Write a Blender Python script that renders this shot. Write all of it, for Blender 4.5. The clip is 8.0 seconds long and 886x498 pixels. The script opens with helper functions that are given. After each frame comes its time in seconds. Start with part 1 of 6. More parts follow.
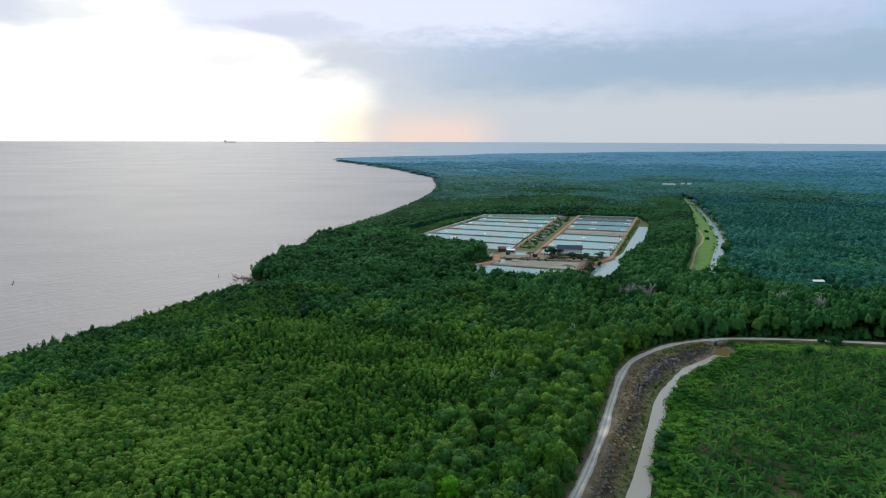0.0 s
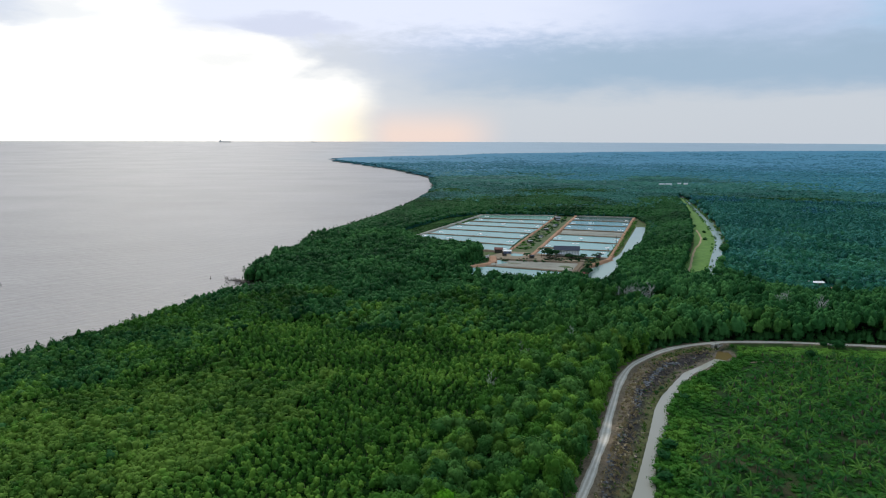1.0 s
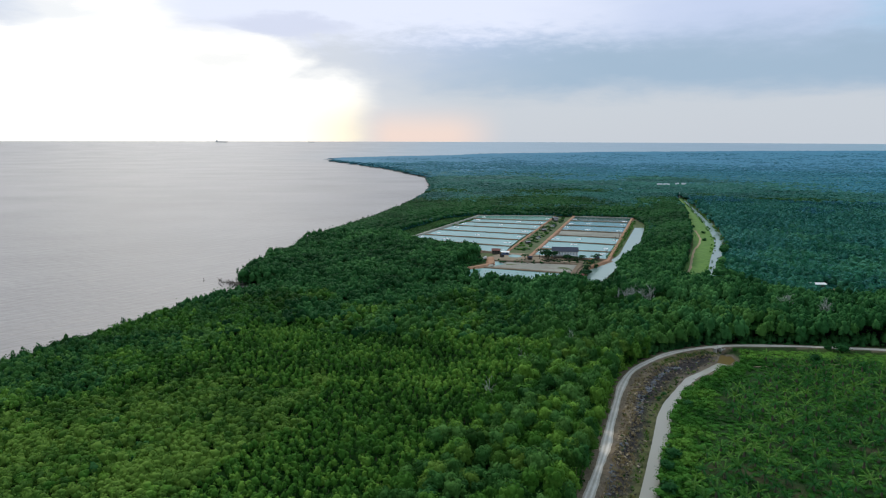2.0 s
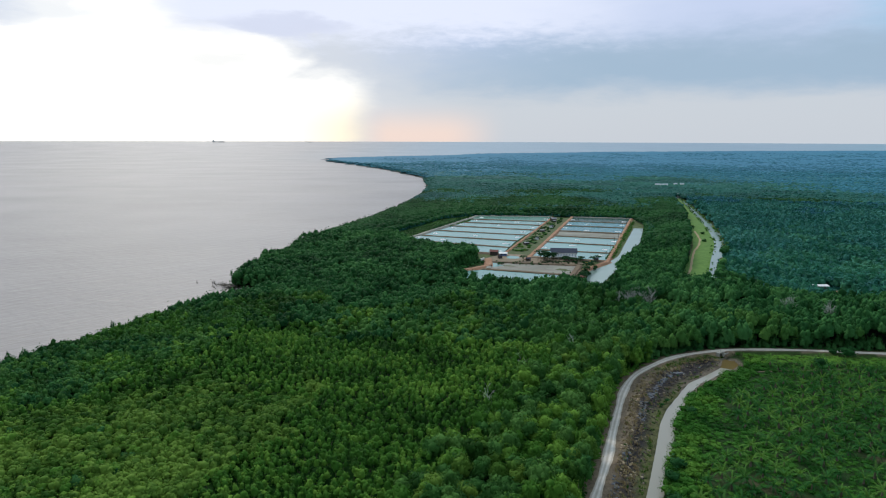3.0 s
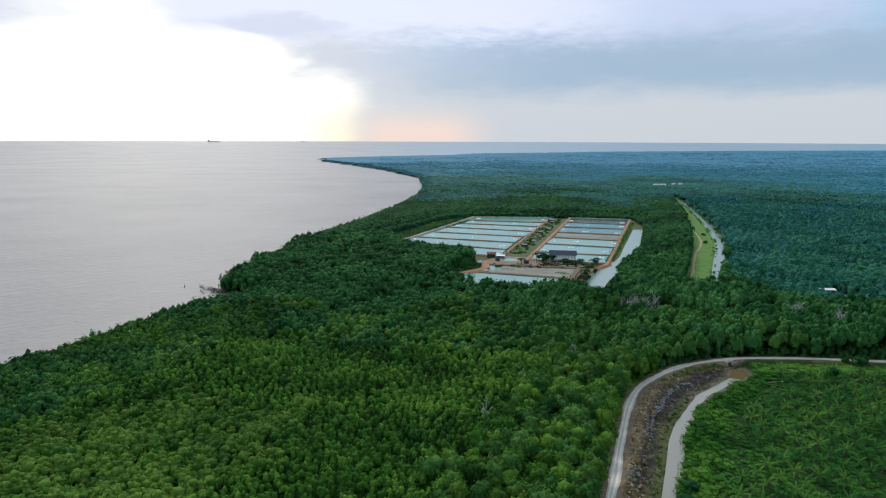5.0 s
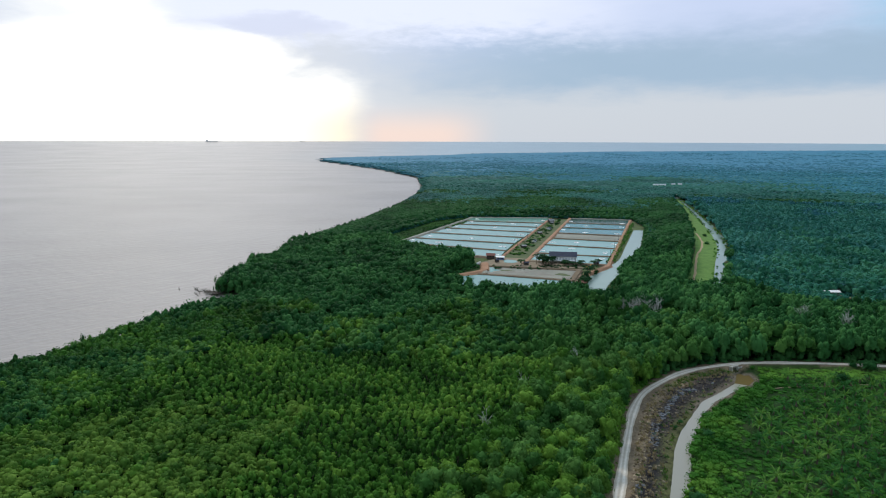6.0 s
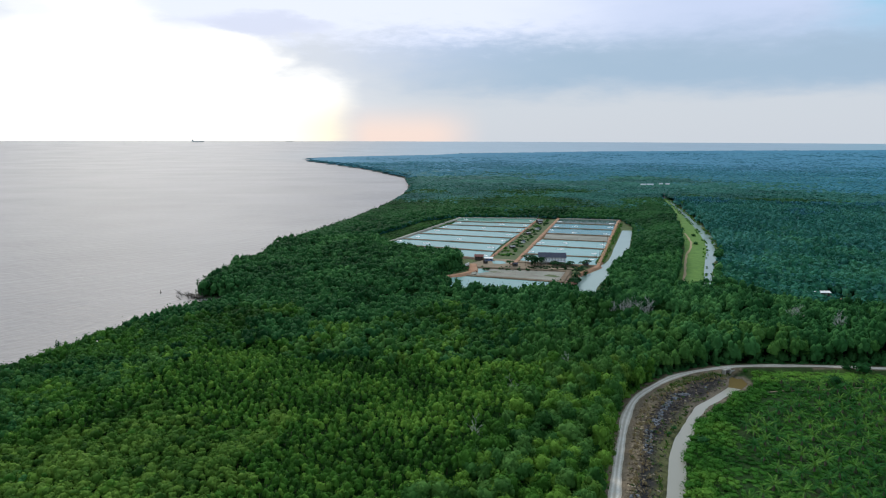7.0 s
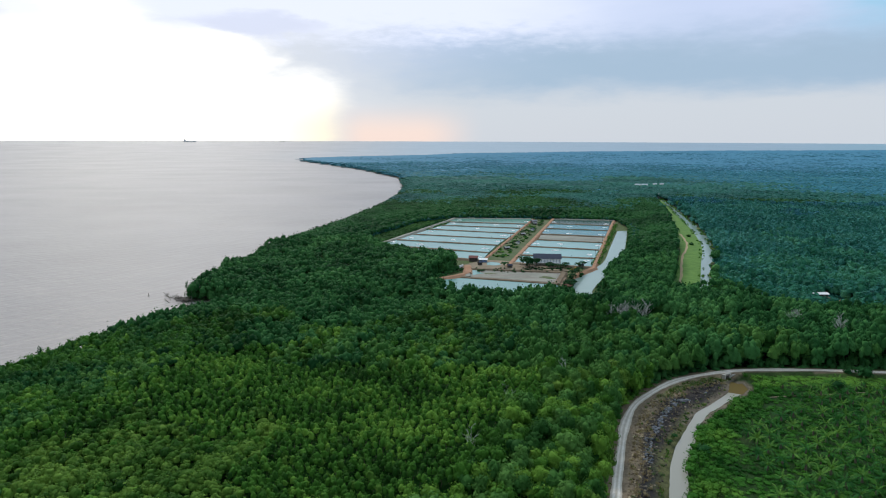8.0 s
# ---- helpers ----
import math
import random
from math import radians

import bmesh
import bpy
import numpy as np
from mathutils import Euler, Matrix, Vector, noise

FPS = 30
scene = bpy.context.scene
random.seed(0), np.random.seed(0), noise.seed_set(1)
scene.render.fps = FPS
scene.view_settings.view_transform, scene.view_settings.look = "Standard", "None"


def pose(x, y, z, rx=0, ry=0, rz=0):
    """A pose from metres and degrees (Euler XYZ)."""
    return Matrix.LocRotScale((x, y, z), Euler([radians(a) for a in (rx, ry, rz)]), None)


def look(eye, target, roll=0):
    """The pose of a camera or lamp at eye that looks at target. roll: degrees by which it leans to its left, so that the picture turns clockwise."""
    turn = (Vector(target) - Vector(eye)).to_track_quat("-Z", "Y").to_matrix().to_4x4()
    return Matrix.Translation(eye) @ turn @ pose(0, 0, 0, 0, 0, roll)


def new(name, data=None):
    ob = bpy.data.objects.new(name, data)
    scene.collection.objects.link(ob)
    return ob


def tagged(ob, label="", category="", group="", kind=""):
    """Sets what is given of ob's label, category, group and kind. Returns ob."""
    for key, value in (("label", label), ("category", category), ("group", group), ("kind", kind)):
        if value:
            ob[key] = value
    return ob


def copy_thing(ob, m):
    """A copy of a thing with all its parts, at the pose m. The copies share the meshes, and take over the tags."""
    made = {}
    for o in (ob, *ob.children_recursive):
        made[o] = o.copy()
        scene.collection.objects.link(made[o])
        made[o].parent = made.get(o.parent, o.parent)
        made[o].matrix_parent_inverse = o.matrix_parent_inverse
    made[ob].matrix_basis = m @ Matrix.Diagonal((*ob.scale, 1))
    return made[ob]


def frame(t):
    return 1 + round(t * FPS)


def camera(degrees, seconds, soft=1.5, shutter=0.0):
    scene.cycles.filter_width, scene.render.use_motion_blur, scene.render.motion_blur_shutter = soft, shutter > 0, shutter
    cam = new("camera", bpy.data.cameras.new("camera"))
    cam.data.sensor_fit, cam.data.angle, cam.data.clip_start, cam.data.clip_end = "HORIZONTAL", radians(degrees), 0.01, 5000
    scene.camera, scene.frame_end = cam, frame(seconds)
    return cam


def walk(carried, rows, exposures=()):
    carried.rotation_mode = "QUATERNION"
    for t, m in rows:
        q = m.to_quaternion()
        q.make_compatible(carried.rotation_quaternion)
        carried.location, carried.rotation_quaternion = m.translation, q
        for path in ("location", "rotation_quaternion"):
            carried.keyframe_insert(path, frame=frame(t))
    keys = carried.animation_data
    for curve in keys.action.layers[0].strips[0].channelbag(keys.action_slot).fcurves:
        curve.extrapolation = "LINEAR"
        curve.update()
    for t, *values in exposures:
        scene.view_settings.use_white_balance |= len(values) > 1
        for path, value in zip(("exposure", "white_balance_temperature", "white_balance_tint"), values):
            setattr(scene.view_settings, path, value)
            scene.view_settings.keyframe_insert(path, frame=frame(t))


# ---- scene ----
# A low coast from the air: mangrove forest, shrimp ponds, a bund road, a creek and oil palms beside a muddy sea.
cam = camera(69.0, 8.0, 1.1)
ROWS = [  # seconds, yaw, pitch, roll
    (0.0, 0.257, -9.74, 0.20), (0.5, 0.077, -9.75, 0.20), (1.0, -0.100, -9.75, 0.20), (1.5, -0.235, -9.75, 0.19),
    (3.0, -0.578, -9.75, 0.19), (3.5, -0.670, -9.75, 0.19), (4.0, -0.750, -9.755, 0.19), (4.5, -0.834, -9.76, 0.19),
    (6.0, -1.003, -9.76, 0.19), (6.5, -1.238, -9.76, 0.19), (7.0, -2.083, -9.77, 0.20), (7.5, -2.586, -9.765, 0.20),
    (8.0, -2.638, -9.77, 0.21),
]


def eye_at(t):
    return (-0.30 + 0.235 * t, 0.25 + 6.84 * t, 99.78 - 0.113 * t)


walk(cam, [(t, pose(*eye_at(t), 90 + pitch, -roll, yaw)) for t, yaw, pitch, roll in ROWS], [(0.0, 0.0), (4.5, 0.03), (8.0, 0.10)])

# ---- sky and sun ----
SUN_YAW, SUN_EL = -20.0, 42.0  # clockwise from +y, and above the horizon
world = bpy.data.worlds.new("overcast_sky")
scene.world = world
world.use_nodes = True
wn = world.node_tree
wn.nodes.clear()


def plug(tree, socket, value):
    if hasattr(value, "is_output"):
        tree.links.new(value, socket)
    elif isinstance(value, (tuple, list)) and len(value) == 3 and socket.type == "RGBA":
        socket.default_value = (*value, 1)
    else:
        socket.default_value = value


def calc(tree, op, a, b=0.0, c=0.0, clamp=False):
    n = tree.nodes.new("ShaderNodeMath")
    n.operation, n.use_clamp = op, clamp
    for s, v in zip(n.inputs, (a, b, c)):
        plug(tree, s, v)
    return n.outputs[0]


def ramp(tree, value, lo, hi, out_lo=0.0, out_hi=1.0):
    n = tree.nodes.new("ShaderNodeMapRange")
    n.interpolation_type = "SMOOTHSTEP"
    for s, v in zip(n.inputs, (value, lo, hi, out_lo, out_hi)):
        plug(tree, s, v)
    return n.outputs[0]


def blend(tree, fac, a, b, mode="MIX"):
    n = tree.nodes.new("ShaderNodeMix")
    n.data_type, n.blend_type = "RGBA", mode
    plug(tree, n.inputs[0], fac)
    plug(tree, n.inputs[6], a)
    plug(tree, n.inputs[7], b)
    return n.outputs[2]


def grain(tree, vector, scale, detail=4.0, rough=0.55, distort=0.0):
    n = tree.nodes.new("ShaderNodeTexNoise")
    plug(tree, n.inputs["Vector"], vector)
    for key, v in (("Scale", scale), ("Detail", detail), ("Roughness", rough), ("Distortion", distort)):
        n.inputs[key].default_value = v
    return n.outputs[0]


def build_sky():
    t = wn
    way = t.nodes.new("ShaderNodeTexCoord").outputs["Generated"]
    axes = t.nodes.new("ShaderNodeSeparateXYZ")
    t.links.new(way, axes.inputs[0])
    az = calc(t, "MULTIPLY", calc(t, "ARCTAN2", axes.outputs[0], axes.outputs[1]), 57.2958)
    el = calc(t, "MULTIPLY", calc(t, "ARCSINE", axes.outputs[2]), 57.2958)
    flat = t.nodes.new("ShaderNodeCombineXYZ")
    plug(t, flat.inputs[0], calc(t, "MULTIPLY", az, 0.075))
    plug(t, flat.inputs[1], calc(t, "MULTIPLY", el, 0.26))
    flat = flat.outputs[0]
    shift = t.nodes.new("ShaderNodeVectorMath")
    shift.operation = "ADD"
    t.links.new(flat, shift.inputs[0])
    shift.inputs[1].default_value = (5.2, 1.7, 3.1)
    big = grain(t, flat, 1.0, 5, 0.55, 0.4)
    fine = grain(t, shift.outputs[0], 2.3, 6, 0.6, 0.3)
    puff = calc(t, "SUBTRACT", grain(t, shift.outputs[0], 6.5, 5, 0.6, 0.2), 0.5)
    wob = calc(t, "SUBTRACT", big, 0.5)
    wob2 = calc(t, "SUBTRACT", fine, 0.5)
    bent_az = calc(t, "MULTIPLY_ADD", wob, 7.0, calc(t, "MULTIPLY_ADD", wob2, 5.0, az))
    bent_el = calc(t, "MULTIPLY_ADD", wob, 2.2, calc(t, "MULTIPLY_ADD", wob2, 1.8, calc(t, "MULTIPLY_ADD", puff, 0.7, el)))

    def both(a, c):
        return calc(t, "MULTIPLY", a, c)

    def oval(at_az, at_el, wide, high, full):
        """A soft-edged bank of cloud, one in its middle."""
        u, v = calc(t, "DIVIDE", calc(t, "SUBTRACT", bent_az, at_az), wide), calc(t, "DIVIDE", calc(t, "SUBTRACT", bent_el, at_el), high)
        return ramp(t, calc(t, "ADD", both(u, u), both(v, v)), full, 1.6, 1.0, 0.0)

    # overcast: grey low down, a blue-grey belly, lavender above
    cloud = blend(t, ramp(t, bent_el, 3.0, 8.5), (0.595, 0.645, 0.715), (0.535, 0.635, 0.865))
    belly = both(both(ramp(t, bent_el, 2.6, 5.0), ramp(t, bent_el, 6.0, 10.5, 1.0, 0.0)), ramp(t, bent_az, -6.0, 14.0, 0.35, 1.0))
    cloud = blend(t, belly, cloud, (0.365, 0.495, 0.645))
    # thinner and paler towards the sun, and high up
    cloud = blend(t, ramp(t, bent_az, -11.0, 5.0, 0.85, 0.0), cloud, (0.70, 0.735, 0.80))
    cloud = blend(t, both(ramp(t, calc(t, "MULTIPLY_ADD", puff, 3.0, bent_el), 6.8, 10.0), ramp(t, bent_az, 5.0, 24.0, 0.9, 0.15)), cloud, (0.84, 0.89, 1.05))
    # the bright part of the sky, where the sun stands behind thin cloud
    edge = calc(t, "MULTIPLY_ADD", wob2, 2.0, az)
    beside = both(ramp(t, edge, -9.0, -4.6, 1.0, 0.0), ramp(t, bent_el, 3.6, 6.4, 1.0, 0.0))
    open_sky = both(ramp(t, bent_az, -15.5, -9.5, 1.0, 0.0), ramp(t, bent_el, 6.8, 9.4, 1.0, 0.0))
    rift = both(both(ramp(t, bent_az, -33.0, -29.5), ramp(t, bent_az, -26.5, -19.0, 1.0, 0.0)), ramp(t, bent_el, 9.6, 12.0, 1.0, 0.0))
    shine = both(calc(t, "MAXIMUM", beside, calc(t, "MAXIMUM", open_sky, rift)), ramp(t, az, -75.0, -42.0))
    gold = both(ramp(t, az, -15.5, -5.8), ramp(t, el, 0.5, 5.0, 1.0, 0.0))
    cloud = blend(t, shine, cloud, blend(t, gold, (1.30, 1.27, 1.20), (1.10, 0.98, 0.75)))
    # warm light low down beside it
    low = both(ramp(t, el, 0.2, 3.3, 1.0, 0.0), both(ramp(t, az, -7.5, -4.0), ramp(t, az, 0.5, 6.5, 1.0, 0.0)))
    cloud = blend(t, both(low, 0.85), cloud, (0.95, 0.745, 0.66))
    # grey banks before the bright part, and clearer sky to the east
    cloud = blend(t, both(oval(-12.5, 9.2, 4.8, 0.95, 0.2), 0.85), cloud, (0.67, 0.72, 0.89))
    cloud = blend(t, both(oval(-18.6, 6.1, 3.6, 0.55, 0.0), 0.55), cloud, (0.72, 0.75, 0.80))
    cloud = blend(t, both(oval(-31.5, 9.2, 5.5, 1.0, 0.2), 0.6), cloud, (0.67, 0.73, 0.82))
    cloud = blend(t, both(oval(-26.5, 11.6, 3.5, 0.8, 0.2), 0.6), cloud, (0.67, 0.73, 0.85))
    cloud = blend(t, both(both(ramp(t, bent_az, 29.0, 37.0), ramp(t, bent_el, 6.0, 11.0)), 0.9), cloud, (0.27, 0.58, 0.79))
    # bluer overhead, out of view, to cool the light on the land
    cloud = blend(t, ramp(t, el, 16.0, 45.0), cloud, (0.55, 0.70, 0.84))
    # unseen sky away from the sun, kept dull so that near sides darken
    cloud = blend(t, both(ramp(t, axes.outputs[1], -0.75, 0.55, 1.0, 0.0), 0.85), cloud, (0.46, 0.55, 0.64))
    sky = t.nodes.new("ShaderNodeTexSky")
    sky.sky_type, sky.sun_disc = "NISHITA", False
    sky.sun_elevation, sky.sun_rotation = radians(SUN_EL), radians(SUN_YAW)
    clear = t.nodes.new("ShaderNodeVectorMath")
    clear.operation = "SCALE"
    t.links.new(sky.outputs[0], clear.inputs[0])
    clear.inputs[3].default_value = 0.08
    mixed = blend(t, 0.94, clear.outputs[0], cloud)
    back = t.nodes.new("ShaderNodeBackground")
    plug(t, back.inputs[0], mixed)
    back.inputs[1].default_value = 1.0
    out = t.nodes.new("ShaderNodeOutputWorld")
    t.links.new(back.outputs[0], out.inputs[0])


build_sky()
sun = new("sun", bpy.data.lights.new("sun", "SUN"))
sun.data.energy, sun.data.angle, sun.data.color = 2.2, radians(22), (1.0, 0.95, 0.86)
sun_from = Vector((math.sin(radians(SUN_YAW)) * math.cos(radians(SUN_EL)), math.cos(radians(SUN_YAW)) * math.cos(radians(SUN_EL)), math.sin(radians(SUN_EL))))
sun.matrix_world = look(sun_from * 1000, (0, 0, 0))

# ---- materials ----


def material(name, rough=0.8, spec=0.3):
    m = bpy.data.materials.new(name)
    m.use_nodes = True
    b = m.node_tree.nodes["Principled BSDF"]
    b.inputs["Roughness"].default_value = rough
    b.inputs["Specular IOR Level"].default_value = spec
    return m, m.node_tree, b


def place_of(t):
    return t.nodes.new("ShaderNodeNewGeometry").outputs["Position"]


def attribute(t, name, out="Fac"):
    n = t.nodes.new("ShaderNodeAttribute")
    n.attribute_name = name
    return n.outputs[out]


def bumped(t, b, height, strength=0.4, distance=0.1):
    n = t.nodes.new("ShaderNodeBump")
    n.inputs["Strength"].default_value, n.inputs["Distance"].default_value = strength, distance
    plug(t, n.inputs["Height"], height)
    t.links.new(n.outputs[0], b.inputs["Normal"])


def plain(name, a, b2, scale=1.0, rough=0.8, spec=0.3, metal=0.0, bump=0.0):
    """Two tones of one surface, mixed at two scales."""
    m, t, b = material(name, rough, spec)
    p = place_of(t)
    f = calc(t, "MULTIPLY_ADD", grain(t, p, scale), 1.5, calc(t, "MULTIPLY_ADD", grain(t, p, scale * 7), 0.7, -0.6), clamp=True)
    plug(t, b.inputs["Base Color"], blend(t, f, a, b2))
    b.inputs["Metallic"].default_value = metal
    if bump:
        bumped(t, b, grain(t, p, scale * 5), 0.5, bump)
    return m


def foliage(name, dark, mid, light, patch=0.02, rough=0.55, spec=0.25, haze_sheen=0.0, thin=0.0, own=0.78):
    """Leaves: each plant has its own tint, and stands of one kind share a hue."""
    m, t, b = material(name, rough, spec)
    p = place_of(t)
    stand = ramp(t, grain(t, p, patch, 3), 0.36, 0.64)
    f = calc(t, "MULTIPLY_ADD", stand, 1.0 - own * 0.82, calc(t, "MULTIPLY", attribute(t, "tint"), own))
    f = calc(t, "MULTIPLY_ADD", calc(t, "SUBTRACT", grain(t, p, 0.7, 2), 0.5), 0.35, f, clamp=True)
    c = blend(t, ramp(t, f, 0.0, 0.55), dark, mid)
    c = blend(t, ramp(t, f, 0.5, 1.0), c, light)
    # bluish sheen that imitates haze over distant leaves
    b.inputs["Sheen Weight"].default_value, b.inputs["Sheen Roughness"].default_value = haze_sheen, 0.45
    b.inputs["Sheen Tint"].default_value = (0.13, 0.48, 0.86, 1)
    plug(t, b.inputs["Base Color"], c)
    if thin:
        # light that comes through thin leaves
        out = b.outputs[0].links[0].to_socket
        glow, both = t.nodes.new("ShaderNodeBsdfTranslucent"), t.nodes.new("ShaderNodeMixShader")
        plug(t, glow.inputs["Color"], blend(t, 1.0, c, (1.25, 1.2, 0.8), "MULTIPLY"))
        both.inputs[0].default_value = thin
        t.links.new(b.outputs[0], both.inputs[1])
        t.links.new(glow.outputs[0], both.inputs[2])
        t.links.new(both.outputs[0], out)
    return m


def water(name, colour, rough, ripple, strength, spec=0.5, streak=0.0):
    m, t, b = material(name, rough, spec)
    p = place_of(t)
    b.inputs["IOR"].default_value = 1.33
    tone = ramp(t, grain(t, p, 0.006, 4), 0.3, 0.7)
    shade = blend(t, tone, colour, tuple(0.8 * v for v in colour))
    if streak:
        # bluer base colour far out, beyond about 2.5 km and towards +x
        axes = t.nodes.new("ShaderNodeSeparateXYZ")
        t.links.new(p, axes.inputs[0])
        clear = calc(t, "MULTIPLY", ramp(t, axes.outputs[0], -900.0, 300.0), ramp(t, axes.outputs[1], 2500.0, 3500.0))
        shade = blend(t, clear, shade, (0.19, 0.285, 0.35))
    plug(t, b.inputs["Base Color"], shade)
    if streak:
        s = t.nodes.new("ShaderNodeMapping")
        s.inputs["Scale"].default_value = (0.0035, 0.009, 1)
        s.inputs["Rotation"].default_value = (0, 0, radians(14))
        t.links.new(p, s.inputs[0])
        plug(t, b.inputs["Roughness"], ramp(t, grain(t, s.outputs[0], 1.0, 5), 0.35, 0.7, rough, rough + streak))
    wave = t.nodes.new("ShaderNodeMapping")
    wave.vector_type = "TEXTURE"
    wave.inputs["Scale"].default_value = (1.0, 7.0 if streak else 2.5, 1)
    wave.inputs["Rotation"].default_value = (0, 0, radians(-37))
    t.links.new(p, wave.inputs[0])
    height = grain(t, wave.outputs[0], ripple, 3)
    if streak:
        height = calc(t, "MULTIPLY_ADD", grain(t, p, 0.13, 2), 0.6, height)
    bumped(t, b, height, strength, 0.6 if streak else 0.25)
    return m


LEAF_MANGROVE = foliage("mangrove_leaves", (0.013, 0.050, 0.008), (0.045, 0.137, 0.018), (0.123, 0.251, 0.035), 0.02, 0.65, 0.03, 0.0, 0.1)
LEAF_GREY = foliage("olive_mangrove_leaves", (0.015, 0.054, 0.009), (0.049, 0.121, 0.018), (0.119, 0.218, 0.035), 0.02, 0.65, 0.03, 0.0, 0.1)
LEAF_MID = foliage("dark_mangrove_leaves", (0.007, 0.042, 0.012), (0.022, 0.092, 0.026), (0.051, 0.160, 0.045), 0.015, 0.65, 0.03, 0.0, 0.08)
# nearly black green: the shade in the canopy's gaps, put into the colour
LEAF_GAP_SHADE = foliage("canopy_gap_shade_leaves", (0.004, 0.022, 0.004), (0.008, 0.036, 0.006), (0.016, 0.058, 0.010), 0.05, 0.8, 0.02)
# the next three turn bluer with distance: haze put into the leaf colour
LEAF_WOODS_HAZED = foliage("hazed_woodland_leaves", (0.013, 0.072, 0.051), (0.019, 0.102, 0.071), (0.030, 0.136, 0.090), 0.008, 0.65, 0.05, 0.12, 0.0, 0.4)
LEAF_HAZE_BLUE = foliage("haze_blue_woodland_leaves", (0.017, 0.096, 0.110), (0.023, 0.118, 0.134), (0.031, 0.141, 0.156), 0.006, 0.65, 0.05, 0.4, 0.0, 0.4)
LEAF_FAR_HAZED = foliage("hazed_far_woodland_leaves", (0.033, 0.123, 0.166), (0.038, 0.135, 0.181), (0.043, 0.149, 0.194), 0.004, 0.65, 0.05, 0.3, 0.0, 0.4)
LEAF_PALM = foliage("oil_palm_leaves", (0.009, 0.065, 0.016), (0.029, 0.133, 0.031), (0.121, 0.260, 0.049), 0.03, 0.65, 0.05, 0.0, 0.2)
# blue raised in the distant palms' leaf colour to stand in for haze
LEAF_PALM_HAZED = foliage("hazed_palm_leaves", (0.016, 0.101, 0.075), (0.027, 0.144, 0.107), (0.047, 0.188, 0.132), 0.012, 0.65, 0.05, 0.25, 0.15, 0.4)
LEAF_PALM_HALF_HAZED = foliage("half_hazed_palm_leaves", (0.013, 0.090, 0.054), (0.027, 0.145, 0.084), (0.053, 0.204, 0.109), 0.02, 0.65, 0.05, 0.2, 0.2, 0.4)
LEAF_OLD = foliage("old_wood_leaves", (0.013, 0.055, 0.012), (0.037, 0.117, 0.025), (0.082, 0.192, 0.043), 0.02, 0.65, 0.03, 0.0, 0.1)
# old wood leaves with less red and more blue, as haze
LEAF_OLD_HAZED = foliage("hazed_old_wood_leaves", (0.010, 0.055, 0.015), (0.031, 0.117, 0.032), (0.068, 0.192, 0.054), 0.02, 0.65, 0.03, 0.0, 0.1)
LEAF_LIME = foliage("lime_green_leaves", (0.05, 0.20, 0.010), (0.08, 0.28, 0.014), (0.12, 0.34, 0.020), 0.02, 0.65, 0.03, 0.0, 0.3)
LEAF_SHRUB = foliage("shrub_leaves", (0.015, 0.071, 0.011), (0.040, 0.141, 0.020), (0.103, 0.237, 0.034), 0.05, 0.65, 0.03, 0.0, 0.1)
GRASS = plain("short_grass", (0.045, 0.130, 0.016), (0.120, 0.225, 0.040), 0.16, 0.8, 0.2, bump=0.1)
BARK = plain("bark", (0.09, 0.075, 0.055), (0.17, 0.145, 0.11), 1.5, 0.9, 0.2, bump=0.03)
DEAD_WOOD = plain("dead_wood", (0.36, 0.36, 0.35), (0.52, 0.52, 0.50), 1.2, 0.9, 0.2, bump=0.02)
SEA = water("sea_water", (0.238, 0.219, 0.211), 0.32, 0.20, 1.0, 0.4, 0.06)
CREEK = water("creek_water", (0.30, 0.30, 0.26), 0.10, 0.5, 0.12)
POOL = water("muddy_pool_water", (0.135, 0.10, 0.04), 0.12, 0.5, 0.1)
CANAL = water("canal_water", (0.225, 0.325, 0.290), 0.18, 0.5, 0.12, 0.28)
POND = water("pond_water", (0.165, 0.330, 0.315), 0.2, 0.7, 0.15, 0.22)
POND_BLUE = water("blue_pond_water", (0.03, 0.195, 0.22), 0.2, 0.7, 0.15, 0.22)
POND_DARK = water("dark_pond_water", (0.035, 0.085, 0.075), 0.2, 0.7, 0.15, 0.22)
POND_GREEN = water("green_pond_water", (0.11, 0.265, 0.215), 0.2, 0.7, 0.15, 0.22)
MUD = plain("dry_pond_mud", (0.11, 0.118, 0.098), (0.27, 0.272, 0.232), 0.045, 0.75, 0.3, bump=0.1)
WET_MUD = plain("wet_pond_mud", (0.10, 0.095, 0.075), (0.19, 0.175, 0.14), 0.08, 0.6, 0.4, bump=0.1)
DIKE = plain("dike_earth", (0.08, 0.062, 0.043), (0.20, 0.148, 0.10), 0.15, 0.9, 0.2, bump=0.15)
RED_EARTH = plain("red_earth", (0.23, 0.118, 0.068), (0.38, 0.225, 0.145), 0.12, 0.9, 0.2, bump=0.1)
YARD = plain("yard_earth", (0.14, 0.118, 0.082), (0.28, 0.22, 0.155), 0.10, 0.9, 0.2, bump=0.1)
PALE_EARTH = plain("pale_track_earth", (0.25, 0.19, 0.11), (0.40, 0.31, 0.20), 0.15, 0.9, 0.2, bump=0.05)
ROUGH_GRASS = plain("rough_grass_and_earth", (0.030, 0.080, 0.018), (0.125, 0.125, 0.070), 0.16, 0.9, 0.2, bump=0.2)
FOAM = plain("white_foam", (0.65, 0.68, 0.68), (0.85, 0.86, 0.86), 1.0, 0.6, 0.3)
ROOF_GREY = plain("dark_slate_roof", (0.034, 0.043, 0.072), (0.062, 0.072, 0.105), 0.4, 0.75, 0.2)
